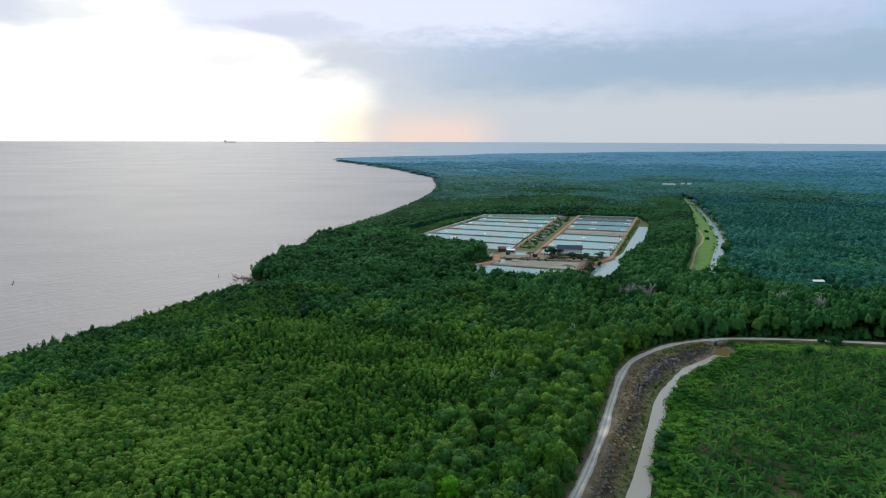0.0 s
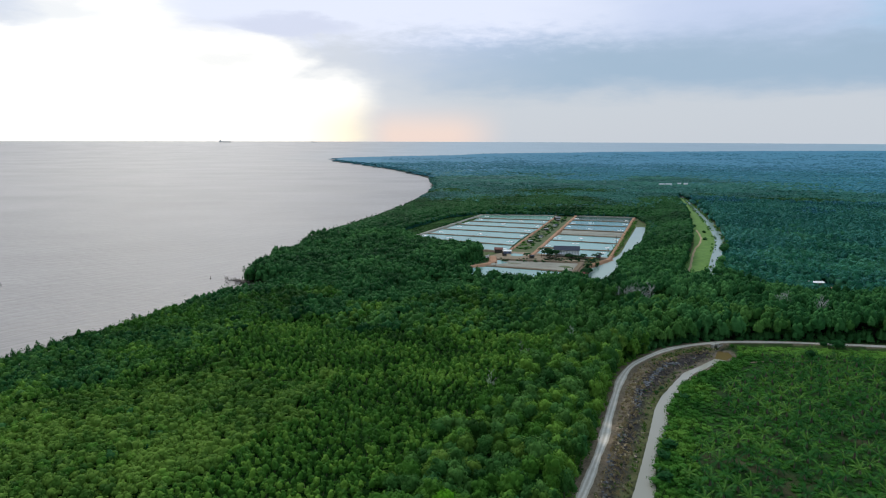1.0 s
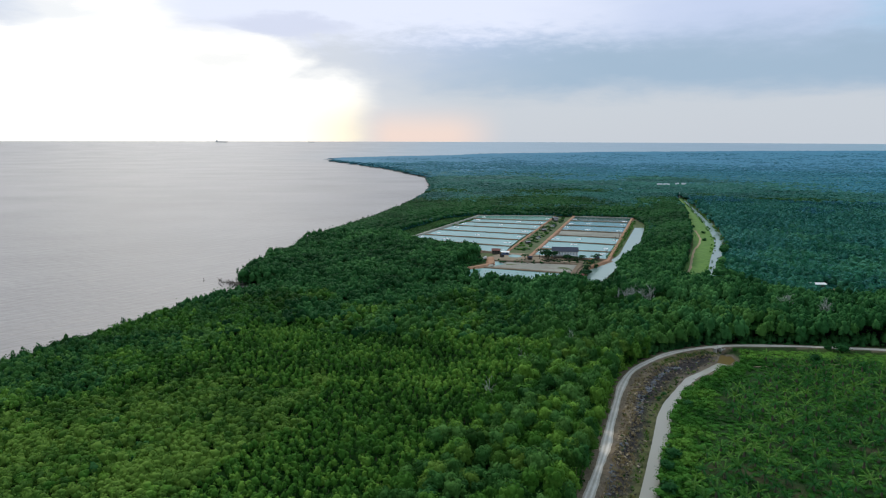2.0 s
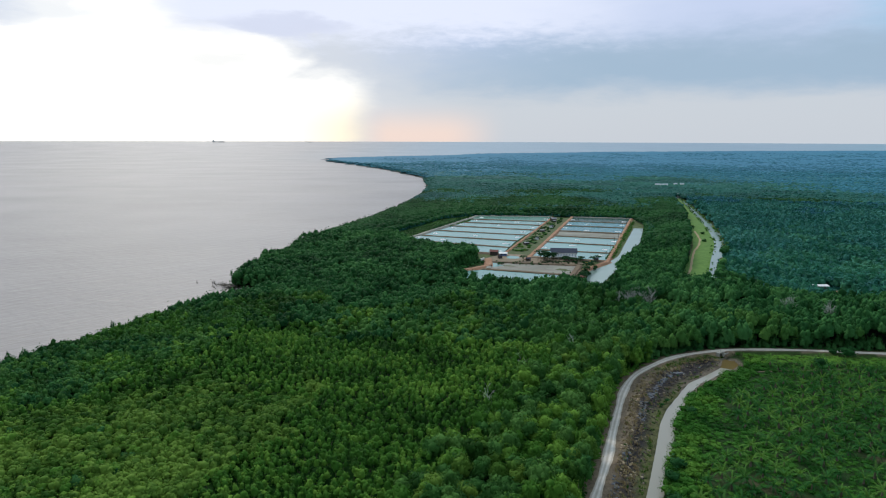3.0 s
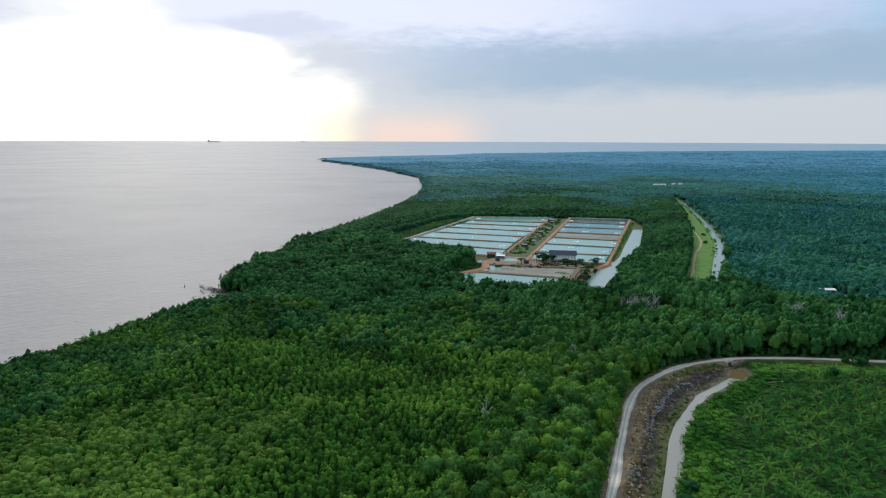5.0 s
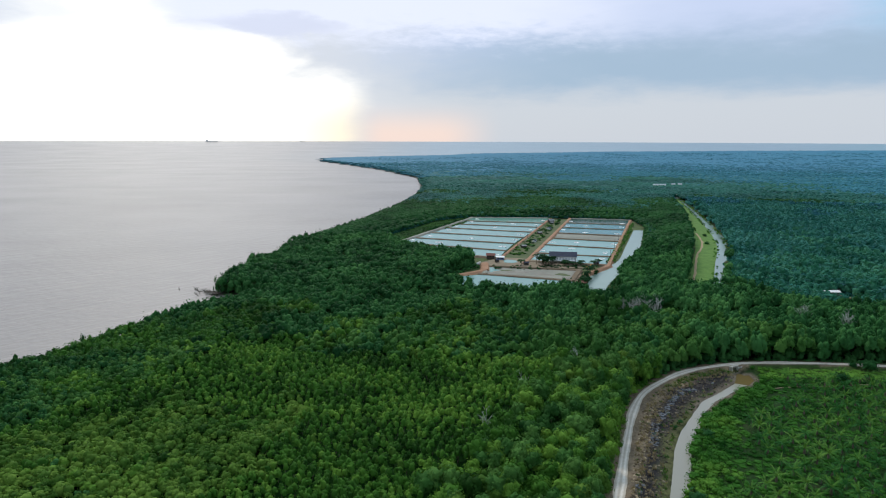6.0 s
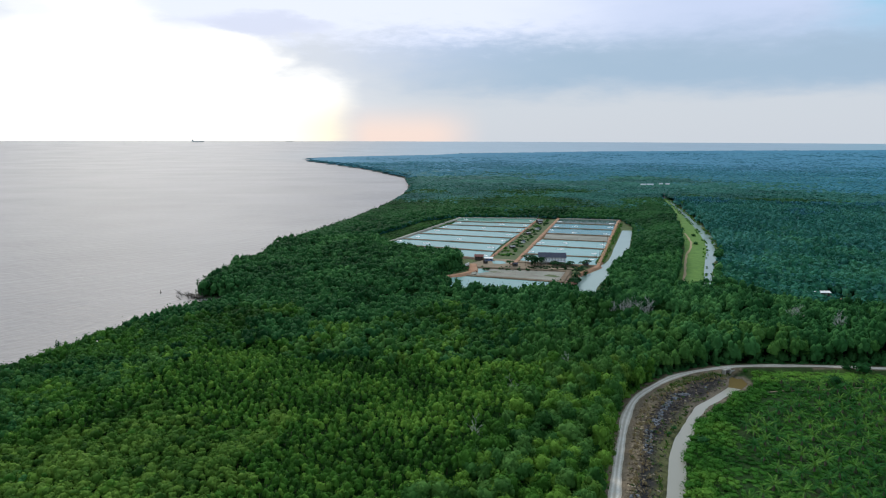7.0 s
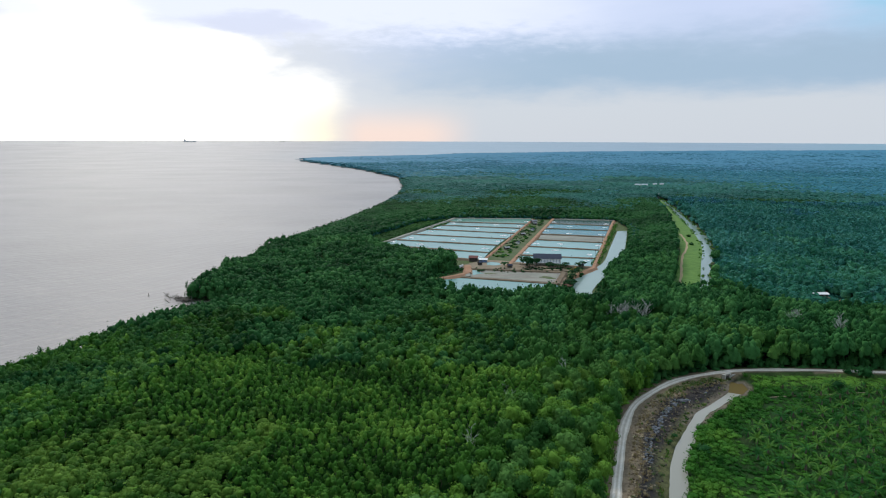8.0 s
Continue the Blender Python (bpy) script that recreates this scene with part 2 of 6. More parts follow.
ROOF_RED = plain("rusty_red_roof", (0.13, 0.045, 0.04), (0.22, 0.09, 0.075), 0.6, 0.7, 0.2)
ROOF_WHITE = plain("white_sheet_roof", (0.72, 0.72, 0.73), (0.82, 0.82, 0.82), 0.5, 0.4, 0.4)
ROOF_PALE = plain("pale_blue_grey_roof", (0.38, 0.42, 0.48), (0.5, 0.53, 0.58), 0.5, 0.5, 0.3)
ROOF_BLUE = plain("blue_sheet_roof", (0.10, 0.17, 0.36), (0.16, 0.24, 0.42), 0.5, 0.45, 0.4)
CONCRETE = plain("weathered_concrete", (0.36, 0.34, 0.31), (0.52, 0.50, 0.46), 0.8, 0.85, 0.2, bump=0.02)
WALL = plain("pale_wall_paint", (0.68, 0.68, 0.68), (0.8, 0.8, 0.79), 0.5, 0.8, 0.3)
DARK = plain("dark_opening", (0.015, 0.015, 0.017), (0.035, 0.033, 0.03), 0.7, 0.9, 0.2)
TIMBER = plain("grey_weathered_timber", (0.06, 0.052, 0.045), (0.13, 0.115, 0.10), 1.5, 0.9, 0.2)
STEEL = plain("dark_painted_steel", (0.20, 0.21, 0.23), (0.28, 0.28, 0.29), 0.05, 0.6, 0.4)
STEEL_PALE = plain("pale_painted_steel", (0.6, 0.6, 0.6), (0.72, 0.72, 0.72), 0.1, 0.6, 0.4)
YELLOW = plain("yellow_machine_paint", (0.55, 0.32, 0.03), (0.65, 0.42, 0.06), 0.8, 0.5, 0.4)


def ground_material():
    """Soil tones, and a haze blue far off, lie in the mesh; fine grain and clods come on top."""
    m, t, b = material("ground_soil", 0.95, 0.15)
    p = place_of(t)
    tone = calc(t, "MULTIPLY_ADD", grain(t, p, 1.1, 6, 0.75), 2.6, calc(t, "MULTIPLY_ADD", grain(t, p, 0.22, 4), 1.2, -0.95))
    tone = calc(t, "MAXIMUM", tone, 0.15)
    n = t.nodes.new("ShaderNodeVectorMath")
    n.operation = "SCALE"
    t.links.new(attribute(t, "soil", "Color"), n.inputs[0])
    plug(t, n.inputs[3], tone)
    plug(t, b.inputs["Base Color"], n.outputs[0])
    bumped(t, b, grain(t, p, 1.3, 5, 0.7), 0.7, 0.35)
    return m


def road_material():
    """Pale crushed stone with two wheel tracks."""
    m, t, b = material("crushed_stone_road", 0.9, 0.2)
    p = place_of(t)
    lane = calc(t, "ABSOLUTE", attribute(t, "across"))
    lane = calc(t, "ABSOLUTE", calc(t, "SUBTRACT", lane, 0.42))
    lane = calc(t, "MULTIPLY_ADD", grain(t, p, 0.35, 5, 0.65), 0.5, calc(t, "ADD", lane, 0.12))
    c = blend(t, ramp(t, lane, 0.38, 0.78), (0.80, 0.74, 0.68), (0.52, 0.45, 0.37))
    c = blend(t, ramp(t, grain(t, p, 1.6, 4), 0.45, 0.75), c, (0.64, 0.56, 0.47))
    plug(t, b.inputs["Base Color"], c)
    bumped(t, b, grain(t, p, 3.0, 4), 0.5, 0.06)
    return m


def rubble_material():
    m, t, b = material("bank_rubble", 0.9, 0.2)
    rnd = t.nodes.new("ShaderNodeNewGeometry").outputs["Random Per Island"]
    c = blend(t, ramp(t, rnd, 0.15, 0.6), (0.026, 0.024, 0.023), (0.085, 0.075, 0.066))
    c = blend(t, ramp(t, rnd, 0.88, 0.99), c, (0.34, 0.29, 0.23))
    tan = blend(t, ramp(t, rnd, 0.2, 0.9), (0.12, 0.085, 0.05), (0.50, 0.41, 0.28))
    c = blend(t, attribute(t, "tint"), c, tan)
    plug(t, b.inputs["Base Color"], c)
    bumped(t, b, grain(t, place_of(t), 6.0), 0.5, 0.05)
    return m


GROUND = ground_material()
ROAD = road_material()
RUBBLE = rubble_material()
SLATE = plain("blue_grey_slate", (0.07, 0.085, 0.105), (0.19, 0.205, 0.235), 0.8, 0.6, 0.4)
DRY_GRASS = plain("dry_reed", (0.30, 0.23, 0.11), (0.44, 0.36, 0.19), 0.5, 0.9, 0.2)

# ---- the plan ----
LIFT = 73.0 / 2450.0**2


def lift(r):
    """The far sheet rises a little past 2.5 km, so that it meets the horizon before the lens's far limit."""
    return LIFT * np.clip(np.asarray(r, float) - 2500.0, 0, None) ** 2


SHORE = [(-2700, -4100), (-1500, -2500), (-700, -600), (-420, 20), (-270, 185), (-205, 252), (-180, 272), (-165, 300), (-152, 332), (-137, 362), (-131, 388), (-121, 402), (-113, 412), (-106, 424), (-98, 432), (-104, 439), (-120, 445), (-138, 448), (-142, 470), (-136, 505), (-140, 530), (-127, 565), (-127, 627), (-112, 677), (-101, 736), (-77, 832), (-54, 946), (-35, 1074), (-22, 1190), (-17, 1317), (-24, 1507), (-37, 1708), (-79, 1814), (-165, 2107), (-293, 2407), (-458, 2772), (-500, 2938), (-505, 3010), (-276, 3182), (29, 3339), (248, 3540), (995, 3711), (1763, 3660), (2350, 3500), (3300, 3300), (4700, 1500), (4900, -600), (3600, -3300)]
INLET = [(-24, 427), (10, 421), (45, 415), (80, 405)]  # a narrow tidal gap in the trees
ROAD_LINE = [(18, 120), (27, 146), (36, 166), (42, 179), (48, 193), (54.5, 209), (61, 227), (67.5, 244), (74.5, 261.5), (83.5, 278), (94.5, 290), (108.5, 301.5), (125, 308.8), (144, 312.8), (172, 312), (199, 308.6), (214, 306.4), (260, 300), (330, 292)]
CREEK_LEFT = [(38, 130), (45, 153), (51.5, 170), (56, 179), (63.5, 196), (73, 218), (80.5, 236), (87, 248), (97.5, 263), (106, 274.5), (113.5, 280.5), (121, 287), (127, 292.5), (131.5, 301), (133, 304)]
CREEK_RIGHT = [(46, 130), (52.5, 153), (58.5, 170), (64, 185), (69.5, 200), (78.5, 218), (86, 236), (93, 248), (101, 263), (110, 274.5), (117, 280), (124, 286), (131, 291), (136, 296), (137, 302)]
FARM = [(-46, 648), (-10, 590), (12, 566), (34, 556), (36, 540), (8, 497), (12, 470), (26, 436), (90, 436), (96, 408), (124, 408), (126, 440), (127, 470), (150, 520), (184, 588), (201, 632), (240, 742), (250, 826), (175, 843), (151, 846), (50, 854)]
STRIP_WEST = [(160, 436), (179, 479), (211, 548), (240, 612), (258, 659), (278, 714), (297, 770), (320, 831), (349, 924), (382, 1040), (408, 1116)]
STRIP_EAST = [(180, 440), (200, 482), (230, 548), (266, 626), (291, 694), (318, 779), (341, 860), (370, 959), (398, 1058), (412, 1112)]
CANAL_EAST = [(189, 440), (209, 483), (238, 548), (276, 626), (299, 690), (325, 772), (347, 848), (374, 948), (402, 1056), (416, 1110)]
PLANTATION = [(46, 120), (52.5, 153), (58.5, 170), (64, 185), (69.5, 200), (78.5, 218), (86, 236), (93, 248), (101, 263), (110, 274.5), (124, 286), (132, 291), (138, 297), (137, 308), (160, 309), (200, 305), (260, 297), (330, 289), (420, 120)]
OLD_PALMS = [(196, 452), (232, 404), (300, 384), (420, 350), (900, 520), (1050, 900), (760, 1010), (560, 985), (420, 1030), (405, 1035), (378, 945), (350, 846), (328, 770), (302, 690), (280, 626)]


def inside(px, py, poly):
    hit = np.zeros(np.shape(px), bool)
    for (x0, y0), (x1, y1) in zip(poly, poly[1:] + poly[:1]):
        if y0 != y1:
            hit ^= ((y0 > py) != (y1 > py)) & (px < (x1 - x0) * (py - y0) / (y1 - y0) + x0)
    return hit


def off_line(px, py, line):
    """Distance to a line of points."""
    best = np.full(np.shape(px), 1e9)
    for (x0, y0), (x1, y1) in zip(line, line[1:]):
        dx, dy = x1 - x0, y1 - y0
        s = np.clip(((px - x0) * dx + (py - y0) * dy) / (dx * dx + dy * dy), 0, 1)
        best = np.minimum(best, np.hypot(px - x0 - s * dx, py - y0 - s * dy))
    return best


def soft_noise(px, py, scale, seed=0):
    """Smooth value noise from 0 to 1."""
    table = np.random.default_rng(seed).random((64, 64))
    gx, gy = px / scale, py / scale
    ix, iy = np.floor(gx).astype(int), np.floor(gy).astype(int)
    fx, fy = gx - ix, gy - iy
    fx, fy = fx * fx * (3 - 2 * fx), fy * fy * (3 - 2 * fy)
    a, b = table[ix % 64, iy % 64], table[(ix + 1) % 64, iy % 64]
    c, d = table[ix % 64, (iy + 1) % 64], table[(ix + 1) % 64, (iy + 1) % 64]
    return (a * (1 - fx) + b * fx) * (1 - fy) + (c * (1 - fx) + d * fx) * fy


def step(v, lo, hi):
    s = np.clip((v - lo) / (hi - lo), 0, 1)
    return s * s * (3 - 2 * s)


def resample(line, gap):
    pts = [Vector((*p, 0)) for p in line]
    out = []
    for i in range(len(pts) - 1):
        p0, p1, p2, p3 = pts[max(i - 1, 0)], pts[i], pts[i + 1], pts[min(i + 2, len(pts) - 1)]
        n = max(1, int((p2 - p1).length / gap))
        for k in range(n):
            s = k / n
            out.append(0.5 * ((2 * p1) + (p2 - p0) * s + (2 * p0 - 5 * p1 + 4 * p2 - p3) * s**2 + (3 * p1 - p0 - 3 * p2 + p3) * s**3))
    out.append(pts[-1])
    return [(p.x, p.y) for p in out]


ROAD_FINE = resample(ROAD_LINE, 2.0)
LEFT_FINE, RIGHT_FINE = resample(CREEK_LEFT, 3.0), resample(CREEK_RIGHT, 3.0)
CREEK_POLY = LEFT_FINE + RIGHT_FINE[::-1]
BANK_POLY = [p for p in ROAD_FINE if 120 <= p[1] and p[0] < 138] + LEFT_FINE[::-1]
STRIP_POLY = STRIP_WEST + CANAL_EAST[::-1]


# ---- mesh helpers ----


def triangles(name, verts, tris, mat, tint=None, smooth=False):
    """An unlinked mesh from arrays of points and triangles."""
    verts, tris = np.asarray(verts, np.float32), np.asarray(tris, np.int32)
    me = bpy.data.meshes.new(name)
    me.vertices.add(len(verts))
    me.vertices.foreach_set("co", verts.ravel())
    me.loops.add(tris.size)
    me.loops.foreach_set("vertex_index", tris.ravel())
    me.polygons.add(len(tris))
    me.polygons.foreach_set("loop_start", np.arange(0, tris.size, 3, dtype=np.int32))
    me.polygons.foreach_set("use_smooth", np.full(len(tris), smooth))
    if tint is not None:
        a = me.attributes.new("tint", "FLOAT", "POINT")
        a.data.foreach_set("value", np.broadcast_to(np.asarray(tint, np.float32), len(verts)).copy())
    me.update(calc_edges=True)
    me.validate()
    me.materials.append(mat)
    return me


def from_bm(name, bm, mat):
    me = bpy.data.meshes.new(name)
    bmesh.ops.recalc_face_normals(bm, faces=bm.faces)
    bm.to_mesh(me)
    bm.free()
    me.materials.append(mat)
    return me


def part(name, bm, mat, parent=None, label=""):
    """One mesh object under a thing or under a part."""
    ob = new(name, from_bm(name, bm, mat))
    if parent:
        ob.parent = parent
    return tagged(ob, label) if label else ob


def thing(name, at, turn=0.0, label="", category="", group="", kind=""):
    ob = new(name)
    ob.matrix_basis = pose(*at, 0, 0, turn)
    ob.empty_display_size = 0.5
    return tagged(ob, label, category, group, kind)


def box(bm, x0, x1, y0, y1, z0, z1, bevel=0.0):
    made = bmesh.ops.create_cube(bm, size=1.0, matrix=Matrix.Translation(((x0 + x1) / 2, (y0 + y1) / 2, (z0 + z1) / 2)) @ Matrix.Diagonal((x1 - x0, y1 - y0, z1 - z0, 1)))
    if bevel:
        edges = {e for v in made["verts"] for e in v.link_edges}
        bmesh.ops.bevel(bm, geom=list(edges), offset=bevel, segments=2, affect="EDGES")
    return bm


def boxed(*a, bevel=0.0):
    return box(bmesh.new(), *a, bevel=bevel)


def tube(bm, a, b, r0, r1, sides=6):
    a, b = Vector(a), Vector(b)
    turn = (b - a).to_track_quat("Z", "Y").to_matrix().to_4x4()
    bmesh.ops.create_cone(bm, cap_ends=True, segments=sides, radius1=r0, radius2=r1, depth=(b - a).length, matrix=Matrix.Translation((a + b) / 2) @ turn)
    return bm


def ribbon(name, left, right, z, mat, across=False, cols=1, crown=0.0, thick=0.3):
    """A strip between two lines of equal length, with its edges turned down."""
    bm = bmesh.new()
    rows = []
    for (lx, ly), (rx, ry) in zip(left, right):
        row = [bm.verts.new((lx, ly, z - thick))]
        for c in range(cols + 1):
            s = c / cols
            row.append(bm.verts.new((lx + (rx - lx) * s, ly + (ry - ly) * s, z + crown * (1 - (2 * s - 1) ** 2))))
        row.append(bm.verts.new((rx, ry, z - thick)))
        rows.append(row)
    for a, b in zip(rows, rows[1:]):
        for i in range(len(a) - 1):
            bm.faces.new((a[i], a[i + 1], b[i + 1], b[i]))
    me = from_bm(name, bm, mat)
    if across:
        at = me.attributes.new("across", "FLOAT", "POINT")
        line = [-1.3] + [2 * c / cols - 1 for c in range(cols + 1)] + [1.3]
        at.data.foreach_set("value", np.tile(np.array(line, np.float32), len(rows)))
    return new(name, me)


def offset(line, d):
    """The line moved sideways: to its right where d is positive; d may be one number a point."""
    out = []
    for i, (x, y) in enumerate(line):
        (x0, y0), (x1, y1) = line[max(i - 1, 0)], line[min(i + 1, len(line) - 1)]
        n = math.hypot(x1 - x0, y1 - y0)
        w = d[i] if hasattr(d, "__len__") else d
        out.append((x + (y1 - y0) / n * w, y - (x1 - x0) / n * w))
    return out


# ---- sea and ground ----


def build_sea():
    radii = np.concatenate([[1], np.geomspace(40, 4955, 60)])
    n = 240
    ang = np.linspace(0, 2 * math.pi, n, endpoint=False)
    r, a = np.meshgrid(radii, ang, indexing="ij")
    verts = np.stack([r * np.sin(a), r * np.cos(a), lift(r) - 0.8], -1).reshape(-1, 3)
    i, j = np.meshgrid(np.arange(len(radii) - 1), np.arange(n), indexing="ij")
    k = (j + 1) % n
    q = np.stack([i * n + j, (i + 1) * n + j, (i + 1) * n + k, i * n + k], -1).reshape(-1, 4)
    tris = np.concatenate([q[:, [0, 2, 1]], q[:, [0, 3, 2]]])
    tagged(new("water", triangles("water", verts, tris, SEA, smooth=True)), "calm grey muddy sea reaching the horizon", "sea", kind="structure")


def spaced(lo, hi, fine, gap):
    """Grid lines: fine stretches (from, to, gap), widening outside them."""
    lines = []
    for a, b, g in fine:
        lines += list(np.arange(a, b, g))
    lines.append(fine[-1][1])
    g = gap
    while lines[-1] < hi:
        g = min(g * 1.22, 130)
        lines.append(lines[-1] + g)
    g, down = gap, [lines[0]]
    while down[-1] > lo:
        g = min(g * 1.22, 130)
        down.append(down[-1] - g)
    return np.array(down[::-1] + lines[1:])


def ground_height(x, y):
    r = np.hypot(x, y)
    land = inside(x, y, SHORE)
    shore = off_line(x, y, SHORE)
    z = np.where(land, -0.5 + 0.5 * step(shore, 0, 12), -0.9 - 1.6 * step(shore, 0, 30))
    road = off_line(x, y, ROAD_LINE)
    near = (road < 60) & (y < 400) & (x < 420)
    creek, bank = inside(x, y, CREEK_POLY), inside(x, y, BANK_POLY)
    edge = np.minimum(off_line(x, y, CREEK_LEFT), off_line(x, y, CREEK_RIGHT))
    bumps = soft_noise(x, y, 3.0, 3) + 0.6 * soft_noise(x, y, 1.3, 4) - 0.8
    z = np.where(near, z + 1.0 * step(road, 8, 2.5), z)
    fall = edge / np.maximum(edge + np.maximum(road - 2.5, 0), 0.1)
    z = np.where(bank & near, np.where(road < 2.6, 1.0, -0.72 - 0.04 * step(y, 262, 274) * step(edge, 2.2, 0) + np.minimum(0.2 * edge, 1.72 * fall) + 0.7 * bumps * step(edge, 1.5, 5) * step(road, 2.6, 5)), z)
    z = np.where(creek, -0.72 - np.minimum(0.2 * edge, 1.0) - 0.04 * step(y, 262, 274), z)
    z = np.where(~creek & ~bank & (edge < 5) & (y < 320), -0.72 - 0.04 * step(y, 262, 274) * step(edge, 2.2, 0) + 0.144 * edge, z)
    z = np.where(inside(x, y, FARM), -0.4, z)
    z = np.where(land & ~creek & ~bank, z + 0.12 * bumps, z)
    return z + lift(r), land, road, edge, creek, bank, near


def build_ground():
    xs = spaced(-4900, 4900, [(-240, 30, 6.0), (30, 230, 2.2), (230, 420, 6.0)], 6.0)
    ys = spaced(-4900, 4900, [(100, 140, 5.0), (140, 325, 2.2), (325, 880, 6.0)], 6.0)
    x, y = np.meshgrid(xs, ys, indexing="ij")
    z, land, road, edge, creek, bank, near = ground_height(x, y)
    n = len(ys)
    verts = np.stack([x, y, z], -1).reshape(-1, 3)
    i, j = np.meshgrid(np.arange(len(xs) - 1), np.arange(n - 1), indexing="ij")
    i, j = i.ravel(), j.ravel()
    keep = (np.hypot(xs[i], ys[j]) < 4900) & (np.hypot(xs[i + 1], ys[j + 1]) < 4900) & (np.hypot(xs[i + 1], ys[j]) < 4900) & (np.hypot(xs[i], ys[j + 1]) < 4900)
    i, j = i[keep], j[keep]
    q = np.stack([i * n + j, (i + 1) * n + j, (i + 1) * n + j + 1, i * n + j + 1], -1)
    me = triangles("ground", verts, np.concatenate([q[:, [0, 1, 2]], q[:, [0, 2, 3]]]), GROUND, smooth=True)
    soil = np.empty(x.shape + (4,), np.float32)
    soil[..., 3] = 1

    def lay(mask, colour):
        m = np.asarray(mask, float)[..., None]
        soil[..., :3] = soil[..., :3] * (1 - m) + np.array(colour) * m

    soil[..., :3] = (0.016, 0.022, 0.009)
    patch, fine = soft_noise(x, y, 14, 11), soft_noise(x, y, 4, 12)
    field = inside(x, y, PLANTATION)
    lay(field, (0.014, 0.040, 0.008))
    lay(field * step(patch, 0.80, 0.92), (0.045, 0.050, 0.022))
    lay(inside(x, y, OLD_PALMS), (0.018, 0.045, 0.022))
    # far ground painted in the haze colour of the far woods
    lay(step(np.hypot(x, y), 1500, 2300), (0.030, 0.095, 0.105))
    low = bank & near
    lay(low, (0.048, 0.042, 0.038))
    lay(low * step(road + 6 * fine, 12.5, 7.0), (0.27, 0.21, 0.14))
    lay(low * step(np.abs(edge - 7 + 5 * (patch - 0.5)), 5.0, 1.5), (0.022, 0.021, 0.024))
    lay(low * step(edge + 5 * (fine - 0.5), 5.5, 2.0), (0.088, 0.095, 0.040))
    lay((edge < 2.6) & ~creek & near & (y > 264) & (y < 306), (0.13, 0.11, 0.085))
    lay(step(road + 2.2 * (fine - 0.5), 5.4, 3.0) * (near & ~creek), (0.21, 0.16, 0.11))
    lay((x > 142) & (road > 2.6) & (road < 9) & (y < 320) & near, (0.040, 0.075, 0.018))
    lay((road < 5.2) & (road > 3.0) & near & low & (y > 285), (0.13, 0.15, 0.06))
    lay(inside(x, y, FARM), (0.075, 0.105, 0.04))
    lay(inside(x, y, STRIP_POLY), (0.12, 0.17, 0.05))
    lay(~land, (0.13, 0.12, 0.10))
    a = me.attributes.new("soil", "FLOAT_COLOR", "POINT")
    a.data.foreach_set("color", soil.reshape(-1))
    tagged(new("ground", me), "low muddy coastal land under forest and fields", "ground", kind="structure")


def build_road():
    line = ROAD_FINE
    w = np.array([1.5 + 0.35 * math.sin(i * 0.37) * math.sin(i * 0.11) + 0.08 * math.sin(i * 1.9) for i in range(len(line))])
    ob = ribbon("road", offset(line, -w), offset(line, w), 1.05, ROAD, True, 8, 0.06, 0.35)
    tagged(ob, "pale crushed-stone track on a raised bund", "road", kind="structure")


def build_creek():
    cut = [i for i, p in enumerate(LEFT_FINE) if p[1] > 293][0]
    k = int(cut * len(RIGHT_FINE) / len(LEFT_FINE))
    left, right = LEFT_FINE[: cut + 1], RIGHT_FINE[: k + 1]
    pick = [right[round(i * (len(right) - 1) / (len(left) - 1))] for i in range(len(left))]
    tagged(ribbon("creek", offset(left, -1.5), offset(pick, 1.5), -0.72, CREEK, thick=0.5), "grey silty creek below a bare bank", "creek", kind="structure")
    tail = [(126, 293.5), (130, 300), (133, 305)]
    tail_r = [(132, 290), (137.5, 296), (139, 303)]
    tagged(ribbon("pool", tail, tail_r, -0.70, POOL, thick=0.5), "small brown muddy pool at the head of the creek", "pool", kind="structure")


def build_sluice():
    t = thing("sluice_gate", (132.5, 306.5, -0.8), 25, "small weathered concrete sluice at the head of the creek", "sluice gate")
    for x in (-1.6, 1.6):
        part("pier", boxed(x - 0.25, x + 0.25, -0.9, 0.9, -0.6, 2.6, bevel=0.05), CONCRETE, t)
    part("deck", boxed(-2.4, 2.4, -0.5, 0.5, 2.6, 2.8, bevel=0.04), CONCRETE, t)
    part("gate_board", boxed(-1.35, 1.35, -0.08, 0.08, -0.4, 1.8), TIMBER, t, "dark timber gate board")
    part("spindle", tube(bmesh.new(), (0, 0, 1.8), (0, 0, 3.9), 0.06, 0.06), STEEL, t)
    part("wing_wall", boxed(1.85, 5.2, -0.2, 0.2, -0.6, 1.7, bevel=0.05), CONCRETE, t)
    path = resample([(137, 285), (146, 286.5), (157, 287), (168, 288), (180, 289)], 3)
    tagged(ribbon("footpath", offset(path, -0.3), offset(path, 0.3), 0.22, YARD, thick=0.4), "pale bare footpath through the plantation", "footpath", kind="structure")


build_sluice()
build_sea()
build_ground()
build_road()
build_creek()

# ---- shrimp farm ----
# Two blocks of ponds either side of a service strip; both lie along the same pair of directions.
ALONG, ACROSS = Vector((0.321, 0.947)), Vector((0.94, -0.34))
LEFT_ENDS = [(-45, 615), (-31, 650), (-14, 680), (2, 716), (19, 753), (34, 785), (44, 815), (53, 849)]
LEFT_STARTS = [(58, 573), (67, 606), (79, 645), (93, 683), (108, 720), (122, 758), (135, 793), (149, 841)]
RIGHT_STARTS = [(80, 557), (90, 594), (107, 639), (124, 677), (135, 715), (148, 757), (161, 797), (173, 838)]
